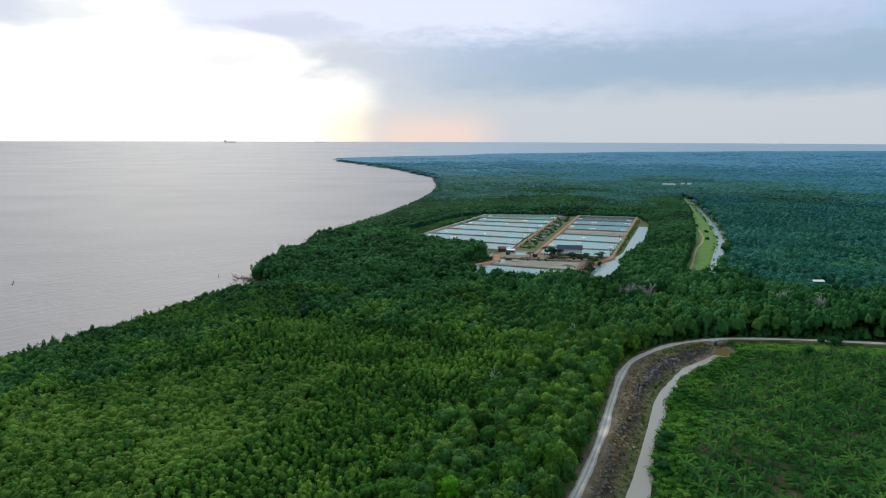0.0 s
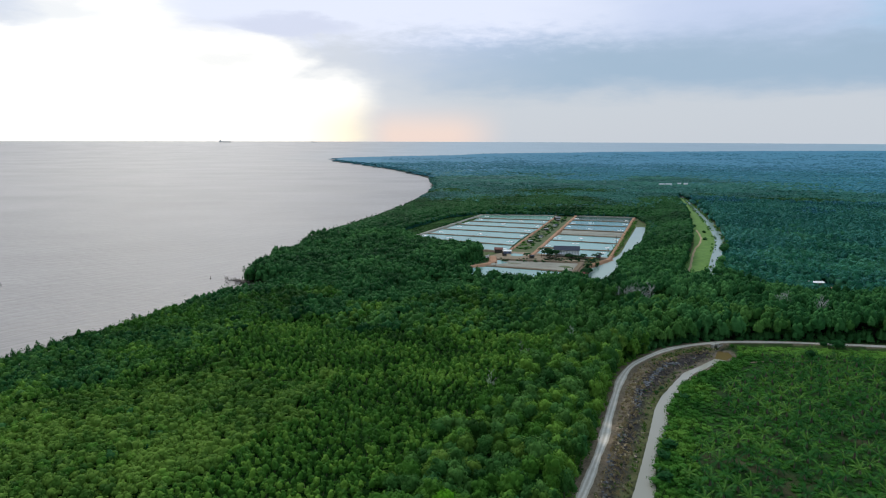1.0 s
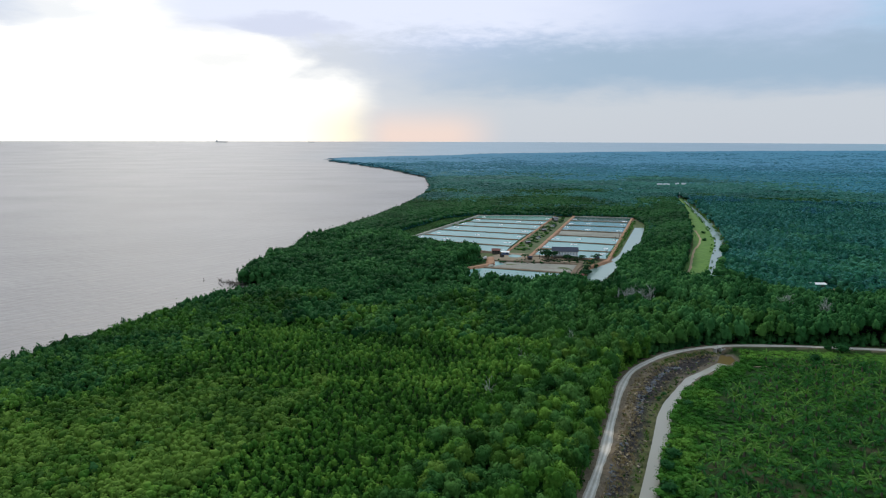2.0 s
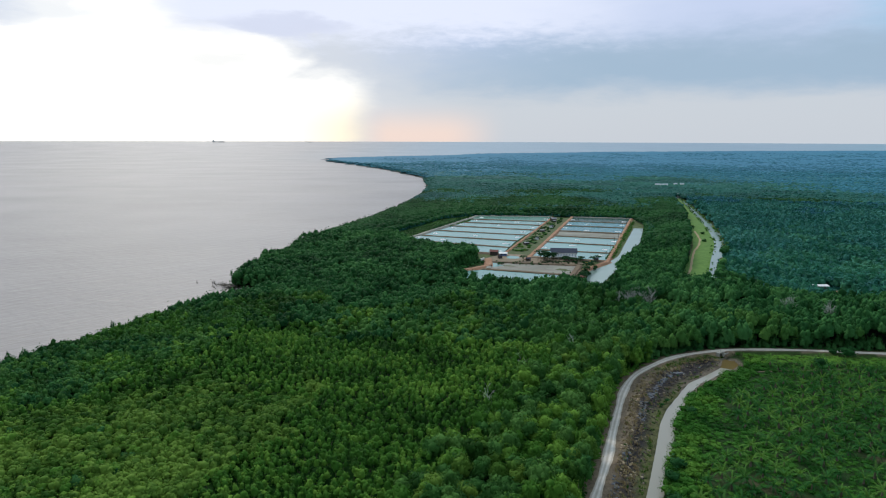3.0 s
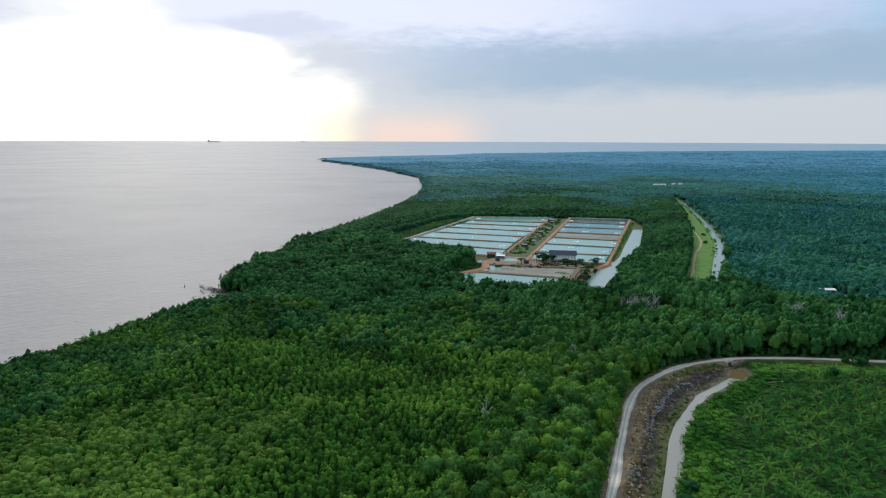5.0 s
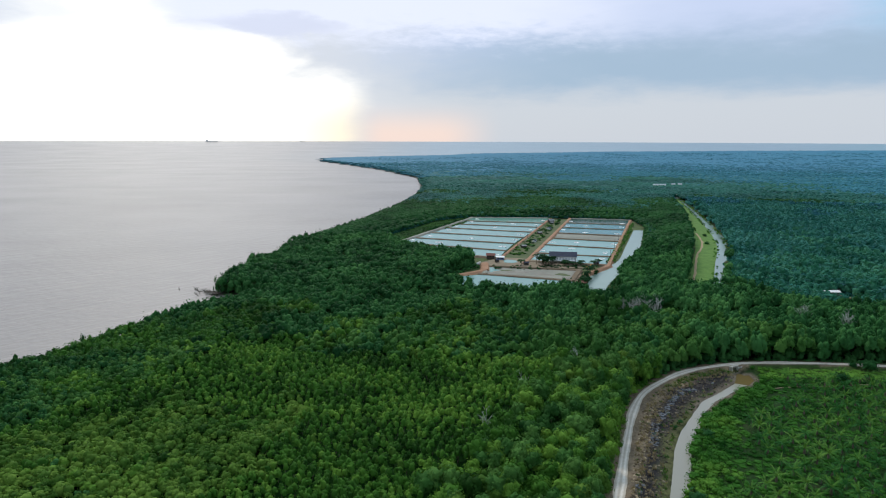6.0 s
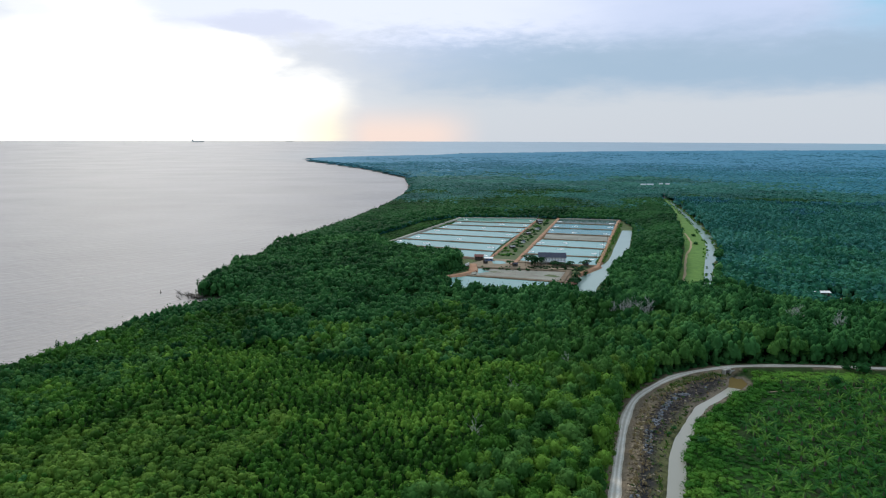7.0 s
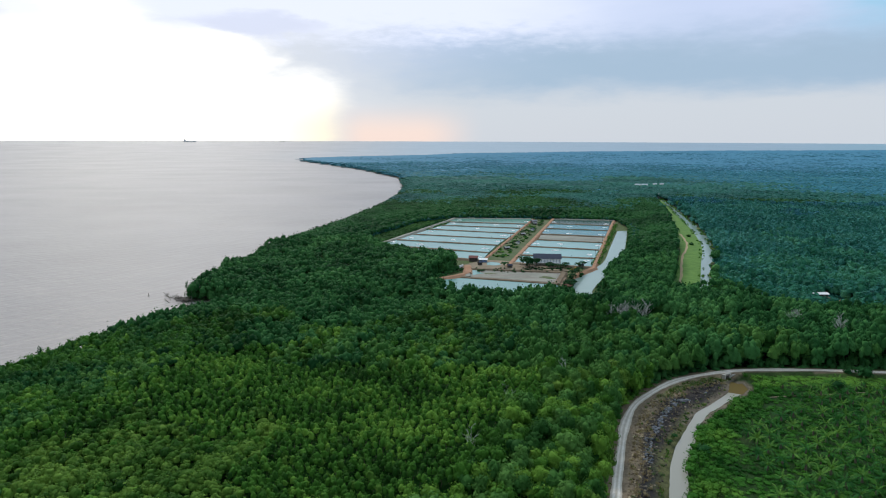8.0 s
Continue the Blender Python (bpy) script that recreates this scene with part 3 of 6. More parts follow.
RIGHT_ENDS = [(141, 541), (152, 576), (168, 616), (183, 657), (197, 694), (213, 738), (226, 778), (245, 822)]
LEFT_O, RIGHT_O = Vector((58, 570)), Vector((78, 552))


def bank_along(name, a, b, top, base, height, mat, parent=None, label="", wobble=0.15, foot=-0.4):
    """An earth bank from a to b, with sloping, slightly uneven sides."""
    a, b = Vector(a), Vector(b)
    n = max(2, int((b - a).length / 6))
    d = (b - a).normalized()
    s = Vector((d.y, -d.x))
    bm = bmesh.new()
    rows = []
    for i in range(n + 1):
        c = a.lerp(b, i / n)
        j = [1 + wobble * (random.random() - 0.5) * 2 for _ in range(3)]
        rows.append([bm.verts.new((*(c + s * o), z)) for o, z in ((-base / 2, foot), (-top / 2 * j[0], height * j[1]), (top / 2 * j[2], height * j[1]), (base / 2, foot))])
    for p, q in zip(rows, rows[1:]):
        for i in range(3):
            bm.faces.new((p[i], p[i + 1], q[i + 1], q[i]))
    for e in (rows[0], rows[-1]):
        bm.faces.new(e)
    return part(name, bm, mat, parent, label)


def slab(name, corners, z0, z1, mat, parent, label=""):
    bm = bmesh.new()
    lo, hi = [bm.verts.new((x, y, z0)) for x, y in corners], [bm.verts.new((x, y, z1)) for x, y in corners]
    bm.faces.new(hi)
    bm.faces.new(lo[::-1])
    for i in range(len(corners)):
        j = (i + 1) % len(corners)
        bm.faces.new((lo[i], lo[j], hi[j], hi[i]))
    return part(name, bm, mat, parent, label)


def aerator_parts():
    """A paddle-wheel aerator: two floats, a shaft with two wheels and the foam that it throws up."""
    t = thing("paddle_wheel_aerator", (0, 0, -50), 0, "small white paddle-wheel aerator in white foam", "aerator", "pond aerators")
    for y in (-0.9, 0.9):
        part("float", boxed(-1.1, 1.1, y - 0.22, y + 0.22, -0.1, 0.25, bevel=0.08), ROOF_WHITE, t)
    part("shaft", tube(bmesh.new(), (0, -1.5, 0.5), (0, 1.5, 0.5), 0.06, 0.06), STEEL, t)
    for y in (-1.5, 1.5):
        bm = bmesh.new()
        for k in range(6):
            a = k * math.pi / 3
            tube(bm, (0, y, 0.5), (0.6 * math.cos(a), y, 0.5 + 0.6 * math.sin(a)), 0.12, 0.16, 4)
        part("paddle_wheel", bm, ROOF_WHITE, t)
    bm = bmesh.new()
    for k in range(34):
        a, r = random.uniform(0, 6.3), random.uniform(0.4, 4.4)
        bmesh.ops.create_icosphere(bm, subdivisions=1, radius=random.uniform(0.35, 0.85), matrix=Matrix.Translation((r * math.cos(a), r * 0.55 * math.sin(a), 0.0)) @ Matrix.Diagonal((1.4, 1, 0.35, 1)))
    part("foam", bm, FOAM, t)
    return t


AERATOR = aerator_parts()
AERATORS = []


def pond(corners, level, mat, label):
    c = [sum(p[i] for p in corners) / 4 for i in (0, 1)]
    t = thing("shrimp_pond", (*c, 0), 0, label, "pond", "shrimp ponds")
    slab("water_surface", [(x - c[0], y - c[1]) for x, y in corners], -0.35, level, mat, t)
    return t


def block(starts, ends, kinds):
    starts, ends = [Vector(p) for p in starts], [Vector(p) for p in ends]
    for k in range(len(starts) - 1):
        p, across = (starts[k], starts[k + 1]), ends[k] - starts[k]
        quad = [starts[k], ends[k], ends[k + 1], starts[k + 1]]
        mat, label, level = kinds[k]
        pond([tuple(v) for v in quad], level, mat, label)
        if mat is not MUD:
            spots = [0.06, 0.93] + ([random.uniform(0.3, 0.7)] if random.random() < 0.6 else [])
            for f in spots:
                spot = p[0].lerp(p[1], random.uniform(0.3, 0.7)) + across * (f + random.uniform(-0.02, 0.02))
                AERATORS.append((spot, random.uniform(0, 180)))
        if k:
            d = tagged(bank_along("pond_dike", p[0], p[0] + across, 2.6, 6.0, 1.05, DIKE), "low dark earth dike between two ponds", "dike", "pond dikes")
            stakes(d, p[0], p[0] + across)


def stakes(dike, a, b):
    """Short posts along a dike."""
    for s in np.arange(0.12, 0.95, 0.2):
        p = a.lerp(b, float(s + random.uniform(-0.05, 0.05)))
        part("post", tube(bmesh.new(), (*p, 0.7), (*p, 2.3), 0.10, 0.08, 5), TIMBER, dike)


PALE = (POND, "pale turquoise shrimp pond between earth dikes", 0.35)
LEFT_KINDS = [PALE, PALE, PALE, PALE, PALE, PALE, (POND_GREEN, "greenish shrimp pond at the edge of the woods", 0.35)]
RIGHT_KINDS = [PALE, PALE, PALE, (MUD, "drained shrimp pond with a pale mud floor", 0.1), (POND_BLUE, "bright blue lined shrimp pond", 0.35), (POND_BLUE, "bright blue lined shrimp pond", 0.35), (POND_DARK, "dark green shrimp pond under netting", 0.35)]
block(LEFT_STARTS, LEFT_ENDS, LEFT_KINDS)
block(RIGHT_STARTS, RIGHT_ENDS, RIGHT_KINDS)


def build_farm_banks():
    def bank(a, b, top, base, h, mat, label):
        tagged(bank_along("farm_bank", a, b, top, base, h, mat), label, "bank", kind="structure")

    red, pale = "reddish earth track on a pond bank", "pale outer bank beside the woods"
    bank((58, 568), (151, 844), 1.9, 4.6, 1.0, RED_EARTH, red)
    bank((75, 545), (175, 842), 2.8, 5.6, 1.0, RED_EARTH, red)
    bank((-47, 612), (-31, 652), 3.0, 7, 1.2, MUD, pale)
    bank((-31, 652), (53, 850), 3.0, 7, 1.2, MUD, pale)
    bank((53, 850), (151, 843), 3.0, 7, 1.1, MUD, pale)
    bank((58, 572), (-45, 614), 3.0, 7, 0.9, DIKE, "dark outer bank beside the woods")
    bank((174, 840), (246, 823), 3.0, 7, 1.1, MUD, pale)
    bank((140, 536), (246, 825), 2.0, 5.0, 1.0, RED_EARTH, "reddish earth track beside the canal")
    bank((79, 556), (141, 540), 3.0, 7, 0.9, DIKE, "dark earth bank of a pond")
    bank((141, 537), (112, 500), 3.2, 8, 1.2, RED_EARTH, "reddish earth track beside the canal")
    bank((112, 500), (100, 462), 4.0, 9, 1.2, DIKE, "overgrown bank beside the canal")
    # the service strip and yard
    t = slab("grass_strip", [tuple(LEFT_O + ALONG * 4 + ACROSS * 2.0), tuple(RIGHT_O + ALONG * 12 - ACROSS * 2.0), tuple(RIGHT_O + ALONG * 290 - ACROSS * 2.0), tuple(LEFT_O + ALONG * 280 + ACROSS * 2.0)], -0.4, 0.35, ROUGH_GRASS, None)
    tagged(t, "rough grass strip between two farm tracks", "grass strip", kind="structure")
    t = slab("yard", [(36, 546), (60, 574), (82, 566), (116, 541), (120, 527), (44, 537)], -0.4, 0.42, YARD, None)
    tagged(t, "trodden reddish earth yard", "yard", kind="structure")
    # southern ponds
    dry = [(42, 508), (98, 486), (113, 519), (44, 536)]
    t = pond(dry, 0.1, WET_MUD, "drained pond with a pale cracked mud floor")
    c = [sum(p[i] for p in dry) / 4 for i in (0, 1)]
    rim = [(46, 511), (58, 507), (70, 501), (84, 496), (95, 492), (101, 497), (106, 509), (108, 517), (96, 519), (80, 523), (66, 526), (58, 530), (52, 527), (56, 521), (50, 517)]
    slab("dry_bed", [(x - c[0], y - c[1]) for x, y in rim], 0.0, 0.13, MUD, t, "pale dry mud bed")
    for px, py, w, h in ((64, 514, 9, 3.2), (84, 506, 8, 3.0), (98, 505, 5, 4.0), (76, 516, 11, 1.8), (58, 520, 5, 2.0)):
        ring = [(px + w * (1 + 0.3 * math.sin(3 * a + px)) * math.cos(a) - c[0], py + h * (1 + 0.3 * math.cos(2 * a + py)) * math.sin(a) - 0.3 * w * math.cos(a) - c[1]) for a in np.arange(0, 6.28, 0.45)]
        slab("damp_patch", ring, 0.05, 0.135 + 0.004 * (px % 3), (WET_MUD, ROUGH_GRASS)[px % 5 == 3], t, "darker damp mud")
    slab("puddle", [(x - c[0], y - c[1]) for x, y in ((45, 514), (49, 518), (54, 521), (50, 527), (52, 531), (46, 533), (45, 524))], 0.0, 0.15, POND, t, "shallow pale puddle")
    south = [(8, 494), (28, 462), (100, 458), (99, 481), (36, 504)]
    t = thing("shrimp_pond", (60, 480, 0), 0, "pale turquoise shrimp pond beside the woods", "pond", "shrimp ponds")
    slab("water_surface", [(x - 60, y - 480) for x, y in south], -0.35, 0.35, POND, t)
    bank((36, 507), (100, 483), 3.0, 6, 0.9, DIKE, "dark earth dike with a worn top")
    bank((44, 537), (114, 521), 3.0, 6, 0.9, DIKE, "dark earth dike with a worn top")
    bank((100, 483), (114, 521), 3.0, 6, 0.9, DIKE, "dark earth dike with a worn top")
    bank((41, 508), (43, 538), 3.0, 6, 0.9, MUD, "pale worn earth dike")
    bank((10, 493), (42, 520), 3.2, 8, 1.1, RED_EARTH, "reddish earth track at the edge of the woods")
    bank((42, 520), (44, 548), 4.0, 8, 1.1, RED_EARTH, "reddish earth track at the edge of the woods")
    # wide canal along the farm's east side
    west = [(100, 440), (103, 462), (123, 516), (152.5, 556), (182, 631), (223, 739)]
    east = [(117, 440), (119, 463), (146, 519), (178, 588), (196, 631), (234, 739)]
    tagged(ribbon("canal", *paired(west, east, 50), -0.1, CANAL, thick=0.4), "wide pale canal beside the pond farm", "canal", kind="structure")


def paired(left, right, n):
    """Both lines cut into n equal steps."""
    def even(line):
        line = resample(line, 2.0)
        return [line[round(i * (len(line) - 1) / n)] for i in range(n + 1)]
    return even(left), even(right)


def roofed(name, at, turn, length, width, eave, ridge, roof, wall, label, category, openings=4, skirt=0.6, group="", glass=DARK):
    """A building with pitched sheet roof, plastered walls and dark openings set into them."""
    t = thing(name, at, turn, label, category, group)
    body = part("wall", boxed(-length / 2, length / 2, -width / 2, width / 2, -0.5, eave), wall, t)
    for s in (-1, 1):
        bm = bmesh.new()
        y0, y1 = s * (width / 2 + skirt), 0
        z0 = eave - 0.15
        n = max(4, int(length / 0.9))
        rows = []
        for i in range(n + 1):
            x = -length / 2 - skirt + (length + 2 * skirt) * i / n
            h = 0.06 * (i % 2)
            rows.append([bm.verts.new((x, y0, z0 + h)), bm.verts.new((x, y1, ridge + h)), bm.verts.new((x, y1, ridge + h - 0.12)), bm.verts.new((x, y0, z0 + h - 0.12))])
        for a, b in zip(rows, rows[1:]):
            for i in range(4):
                j = (i + 1) % 4
                bm.faces.new((a[i], a[j], b[j], b[i]))
        for e in (rows[0], rows[-1]):
            bm.faces.new(e)
        part("roof_slope", bm, roof, t)
    for x in (-length / 2, length / 2):
        bm = bmesh.new()
        f = [bm.verts.new((x + d, y, z)) for d in (-0.1, 0.1) for y, z in ((-width / 2, eave), (width / 2, eave), (0, ridge - 0.15))]
        bm.faces.new(f[:3])
        bm.faces.new(f[3:])
        for i in range(3):
            j = (i + 1) % 3
            bm.faces.new((f[i], f[j], f[3 + j], f[3 + i]))
        part("gable", bm, wall, t)
    for i in range(openings):
        x = -length / 2 + length * (i + 0.5) / openings
        w = length / openings * 0.2
        win = part("window", boxed(x - w, x + w, -width / 2 - 0.06, -width / 2 + 0.02, eave * 0.45, eave * 0.78), glass, t)
        part("lintel", boxed(x - w - 0.1, x + w + 0.1, -width / 2 - 0.1, -width / 2 - 0.02, eave * 0.78, eave * 0.82), TIMBER, win)
        part("sill", boxed(x - w - 0.1, x + w + 0.1, -width / 2 - 0.14, -width / 2 - 0.02, eave * 0.42, eave * 0.45), TIMBER, win)
    return t


def utility_pole(x, y):
    t = thing("utility_pole", (x, y, 0.4), random.uniform(0, 360), "slim grey timber utility pole on a pond bank", "pole", "utility poles")
    part("post", tube(bmesh.new(), (0, 0, -0.5), (0, 0, 7.0), 0.16, 0.11, 6), TIMBER, t)
    part("crossarm", boxed(-0.9, 0.9, -0.07, 0.07, 6.4, 6.55), TIMBER, t)
    part("lamp", boxed(0.5, 1.0, -0.12, 0.12, 6.2, 6.4, bevel=0.04), STEEL_PALE, t)


def build_farm_things():
    roofed("pond_house", (107.5, 553, 0.3), -8, 21, 8.5, 5.6, 8.6, ROOF_GREY, WALL, "long pale farm building with a dark slate roof", "farm building", 9, glass=ROOF_PALE)
    house = bpy.data.objects["pond_house"]
    part("veranda_roof", boxed(-9.5, 9.5, -7.0, -4.05, 2.35, 2.5, bevel=0.04), ROOF_WHITE, house, "pale veranda roof")
    for x in (-9, -4.5, 0, 4.5, 9):
        part("veranda_post", boxed(x - 0.1, x + 0.1, -6.9, -6.7, -0.3, 2.4), WALL, house)
    roofed("hut", (50.5, 570, 0.4), -10, 6.5, 4.5, 2.8, 4.2, ROOF_RED, TIMBER, "timber hut with a rusty red roof beside the ponds", "hut", 3)
    roofed("shelter", (58, 564.5, 0.4), -10, 6, 3.5, 2.2, 3.0, ROOF_WHITE, ROOF_BLUE, "small blue shelter with a white sheet roof", "hut", 2)
    roofed("pump_house", (104, 468, 0.5), 20, 4, 3.5, 2.4, 3.4, ROOF_RED, DARK, "small rusty pump house on the canal bank", "hut", 1)
    roofed("pump_house", (143, 800, 0.4), 20, 6, 5, 3.0, 4.4, STEEL, TIMBER, "dark timber pump house on the grass strip", "hut", 2)
    for k, (v, w) in enumerate(((60, 3.0), (95, 2.5), (150, 3.0), (188, 3.5), (236, 2.5))):
        p = LEFT_O + ALONG * v + ACROSS * (9 + (k % 2) * 4)
        roofed("pump_shed", (p.x, p.y, 0.3), 18 + 40 * (k % 2), w + 1.5, w, 1.9, 2.6, (STEEL, ROOF_GREY)[k % 2], (TIMBER, WALL)[k % 2], ("small open shed with a grey roof on the grass strip", "small pale shed with a dark roof on the grass strip")[k % 2], "shed", 1, 0.3, "pump sheds")
    for x, y, w, turn in ((76, 541, 2.4, 5), (54, 552, 2.0, 40), (132, 541, 2.2, 30)):
        roofed("tool_shed", (x, y, 0.4), turn, w + 1.2, w, 2.0, 2.8, (ROOF_GREY, STEEL)[int(x) % 2], TIMBER, "small dark timber shed on the farm yard", "shed", 1, 0.3, "tool sheds")
    tagged(slab("puddle", [(60, 551), (66, 549), (71, 552), (70, 560), (64, 564), (60, 560)], 0.1, 0.46, POND, None), "shallow pale puddle on the farm yard", "puddle", kind="structure")
    wall = part("low_wall", boxed(-5, 5, -0.25, 0.25, -0.3, 1.5, bevel=0.06), WALL)
    wall.matrix_basis = pose(38, 543, 0.6, 0, 0, 62)
    tagged(wall, "low white concrete wall beside the woods", "wall", "low walls")
    for p in [Vector((58, 572)).lerp(Vector((150, 842)), f) + Vector((2.5, -1)) for f in (0.05, 0.22, 0.4, 0.58, 0.76, 0.93)] + [Vector((142, 541)).lerp(Vector((245, 822)), f) - Vector((2.2, -1)) for f in (0.02, 0.14, 0.28, 0.45, 0.63, 0.82)]:
        utility_pole(p.x, p.y)
    # a yellow excavator at the canal's corner
    t = thing("excavator", (121, 522, 0.45), 35, "small yellow excavator on the farm yard", "excavator")
    for y in (-1.0, 1.0):
        part("crawler_track", boxed(-1.7, 1.7, y - 0.3, y + 0.3, 0, 0.8, bevel=0.2), DARK, t)
    part("cab", boxed(-1.2, 0.6, -1.1, 1.1, 0.8, 2.6, bevel=0.12), YELLOW, t)
    part("boom", tube(tube(bmesh.new(), (0.5, 0, 1.6), (2.8, 0, 3.6), 0.28, 0.22), (2.8, 0, 3.6), (4.4, 0, 1.6), 0.2, 0.16), YELLOW, t)
    part("bucket", boxed(4.0, 4.9, -0.5, 0.5, 0.7, 1.5, bevel=0.1), DARK, t)
    for spot, turn in AERATORS:
        copy_thing(AERATOR, pose(spot.x, spot.y, 0.42, 0, 0, turn) @ Matrix.Scale(0.8, 4))
    for o in (*AERATOR.children_recursive, AERATOR):
        bpy.data.objects.remove(o)


build_farm_banks()
build_farm_things()


# ---- eastern canal, grass strip and track ----
def build_strip():
    w, e = paired(STRIP_WEST, STRIP_EAST, 60)
    tagged(ribbon("grass_verge", w, e, 0.30, GRASS, cols=6, crown=0.5, thick=0.8), "long green grass strip beside a canal", "grass strip", kind="structure")
    a, b = paired(STRIP_EAST, CANAL_EAST, 60)
    rag = [1.5 * math.sin(i * 1.7) + 1.2 * math.sin(i * 0.61) for i in range(61)]
    tagged(ribbon("canal", offset(a, -1.0), offset(b, rag), 0.18, CANAL, thick=0.8), "narrow pale canal with ragged banks", "canal", kind="structure")
    line = [(183, 477), (197, 507), (213, 545), (232, 588), (246, 614), (262, 650), (268, 668), (275, 690), (281, 712)]
    line = resample(line, 5)
    tagged(ribbon("track", offset(line, -0.9), offset(line, [0.9 + 0.35 * math.sin(i * 1.3) for i in range(len(line))]), 0.78, PALE_EARTH, thick=0.5), "reddish earth track on the grass strip", "track", kind="structure")
    roofed("sluice_house", (420, 1120, 0.3), 10, 14, 5, 6.0, 7.4, ROOF_WHITE, WALL, "white-roofed sluice house at the canal's end", "hut", 3)


build_strip()


# ---- sheds, village, ships, jetty ----
def build_far_things():
    roofed("open_shed", (258, 441, 0), -2, 9.5, 4.2, 2.9, 3.6, ROOF_WHITE, TIMBER, "long shed with a white sheet roof among palms", "shed", 4)
    tagged(slab("clearing", [(262, 444), (272, 432), (266, 408), (256, 410), (259, 430)], -0.3, 0.25, RED_EARTH, None), "bare reddish earth clearing beside a shed", "clearing", kind="structure")
    for x, y, n, w in ((448, 1322, 9, 6), (461, 1320, 11, 6), (490, 1340, 6, 5), (503, 1338, 7, 5)):
        roofed("village_house", (x, y, 0), -4, n, w, 9.0, 10.8, ROOF_PALE, WALL, "long pale-roofed building among distant trees", "house", 3, 0.6, "village houses")
    for az, far, n in ((-18.3, 4860, 84), (-11.0, 4870, 46)):
        x, y = far * math.sin(radians(az)), far * math.cos(radians(az))
        t = thing("cargo_ship", (x, y, float(lift(far)) - 1.0), -az * 0 + 4, "cargo ship far out on the horizon, paled for haze", "ship", "ships")
        bm = bmesh.new()
        outline = [(-0.5, -0.08), (0.38, -0.08), (0.5, 0), (0.38, 0.08), (-0.5, 0.08)]
        lo, hi = [bm.verts.new((a * n * 0.96, b * n, -1)) for a, b in outline], [bm.verts.new((a * n, b * n, n * 0.075)) for a, b in outline]
        bm.faces.new(hi)
        bm.faces.new(lo[::-1])
        for i in range(5):
            j = (i + 1) % 5
            bm.faces.new((lo[i], lo[j], hi[j], hi[i]))
        # pale hull and bridge colour stands in for haze over the distance
        part("hull", bm, STEEL_PALE, t)
        part("bridge", boxed(-0.46 * n, -0.34 * n, -0.06 * n, 0.06 * n, n * 0.075, n * 0.17, bevel=0.4), STEEL_PALE, t)
        part("funnel", boxed(-0.44 * n, -0.40 * n, -0.02 * n, 0.02 * n, n * 0.17, n * 0.21, bevel=0.2), STEEL, t)
        for x0 in (-0.15, 0.08, 0.3):
            part("crane", tube(bmesh.new(), (x0 * n, 0, n * 0.07), (x0 * n, 0, n * 0.15), 0.5, 0.35), STEEL, t)


def dead_branches(bm, start, way, length, r, depth):
    end = Vector(start) + Vector(way) * length
    tube(bm, start, end, r, r * 0.6, 4 if r < 0.04 else 5)
    if depth:
        for _ in range(3):
            turn = Vector((random.uniform(-1, 1), random.uniform(-1, 1), random.uniform(-0.2, 0.9)))
            at = Vector(start).lerp(end, random.uniform(0.45, 1.0))
            dead_branches(bm, at, (Vector(way) + turn * 0.9).normalized(), length * random.uniform(0.4, 0.65), r * 0.55, depth - 1)


def build_jetty():
    t = thing("broken_jetty", (-142, 450, -0.8), -36, "collapsed dark timber jetty in the shallows", "jetty")
    for i in range(9):
        for s in (-1, 1):
            part("pile", tube(bmesh.new(), (-11 + i * 2.4, s * 1.2 + random.uniform(-0.4, 0.4), -1.5), (-11 + i * 2.4 + random.uniform(-0.5, 0.5), s * 1.2, random.uniform(1.0, 2.6)), 0.17, 0.14, 6), TIMBER, t)
    for i in range(14):
        x = -3 + i * 0.85
        z = 1.5 + random.uniform(-0.25, 0.2)
        part("plank", boxed(x, x + 0.7, -1.7 + random.uniform(-0.6, 0.3), 1.7 + random.uniform(-0.3, 0.6), z, z + 0.12), TIMBER, t)
    for s in (-1, 1):
        part("beam", tube(bmesh.new(), (-10, s * 1.2, 0.6), (9, s * 1.2, 1.5), 0.16, 0.16, 5), TIMBER, t)
    for x, y, n in ((-144, 447, 3.4), (-151, 456, 2.8), (-139, 448, 3.2), (-154, 459, 2.2), (-147, 445, 2.6), (-149, 451, 3.0), (-138, 445, 2.6), (-143, 454, 2.6)):
        bm = bmesh.new()
        dead_branches(bm, (0, 0, -0.8), (random.uniform(-0.9, 0.3), random.uniform(-0.5, 0.5), 0.5), n * 1.5, 0.22, 2)
        ob = part("driftwood", bm, TIMBER)
        ob.matrix_basis = pose(x, y, -0.6)
        tagged(ob, "dark stranded dead branches in shallow water", "driftwood", "stranded branches")
    for x, y in ((-165.5, 459), (-297, 430), (-300, 436)):
        ob = part("fishing_stake", tube(tube(bmesh.new(), (0, 0, -2), (0.1, 0, 2.6), 0.22, 0.16), (-0.6, 0, 0.6), (0.7, 0, 1.0), 0.12, 0.12), TIMBER)
        ob.matrix_basis = pose(x, y, -0.8)
        tagged(ob, "lone dark fishing stake standing in the sea", "stake", "fishing stakes")


build_far_things()
build_jetty()

# ---- plants ----


def ico_faces():
    bm = bmesh.new()
    bmesh.ops.create_icosphere(bm, subdivisions=1, radius=1)
    bm.verts.ensure_lookup_table()
    v = np.array([x.co for x in bm.verts])
    f = np.array([[x.index for x in y.verts] for y in bm.faces])
    bm.free()
    return v, f


ICO_V, ICO_F = ico_faces()
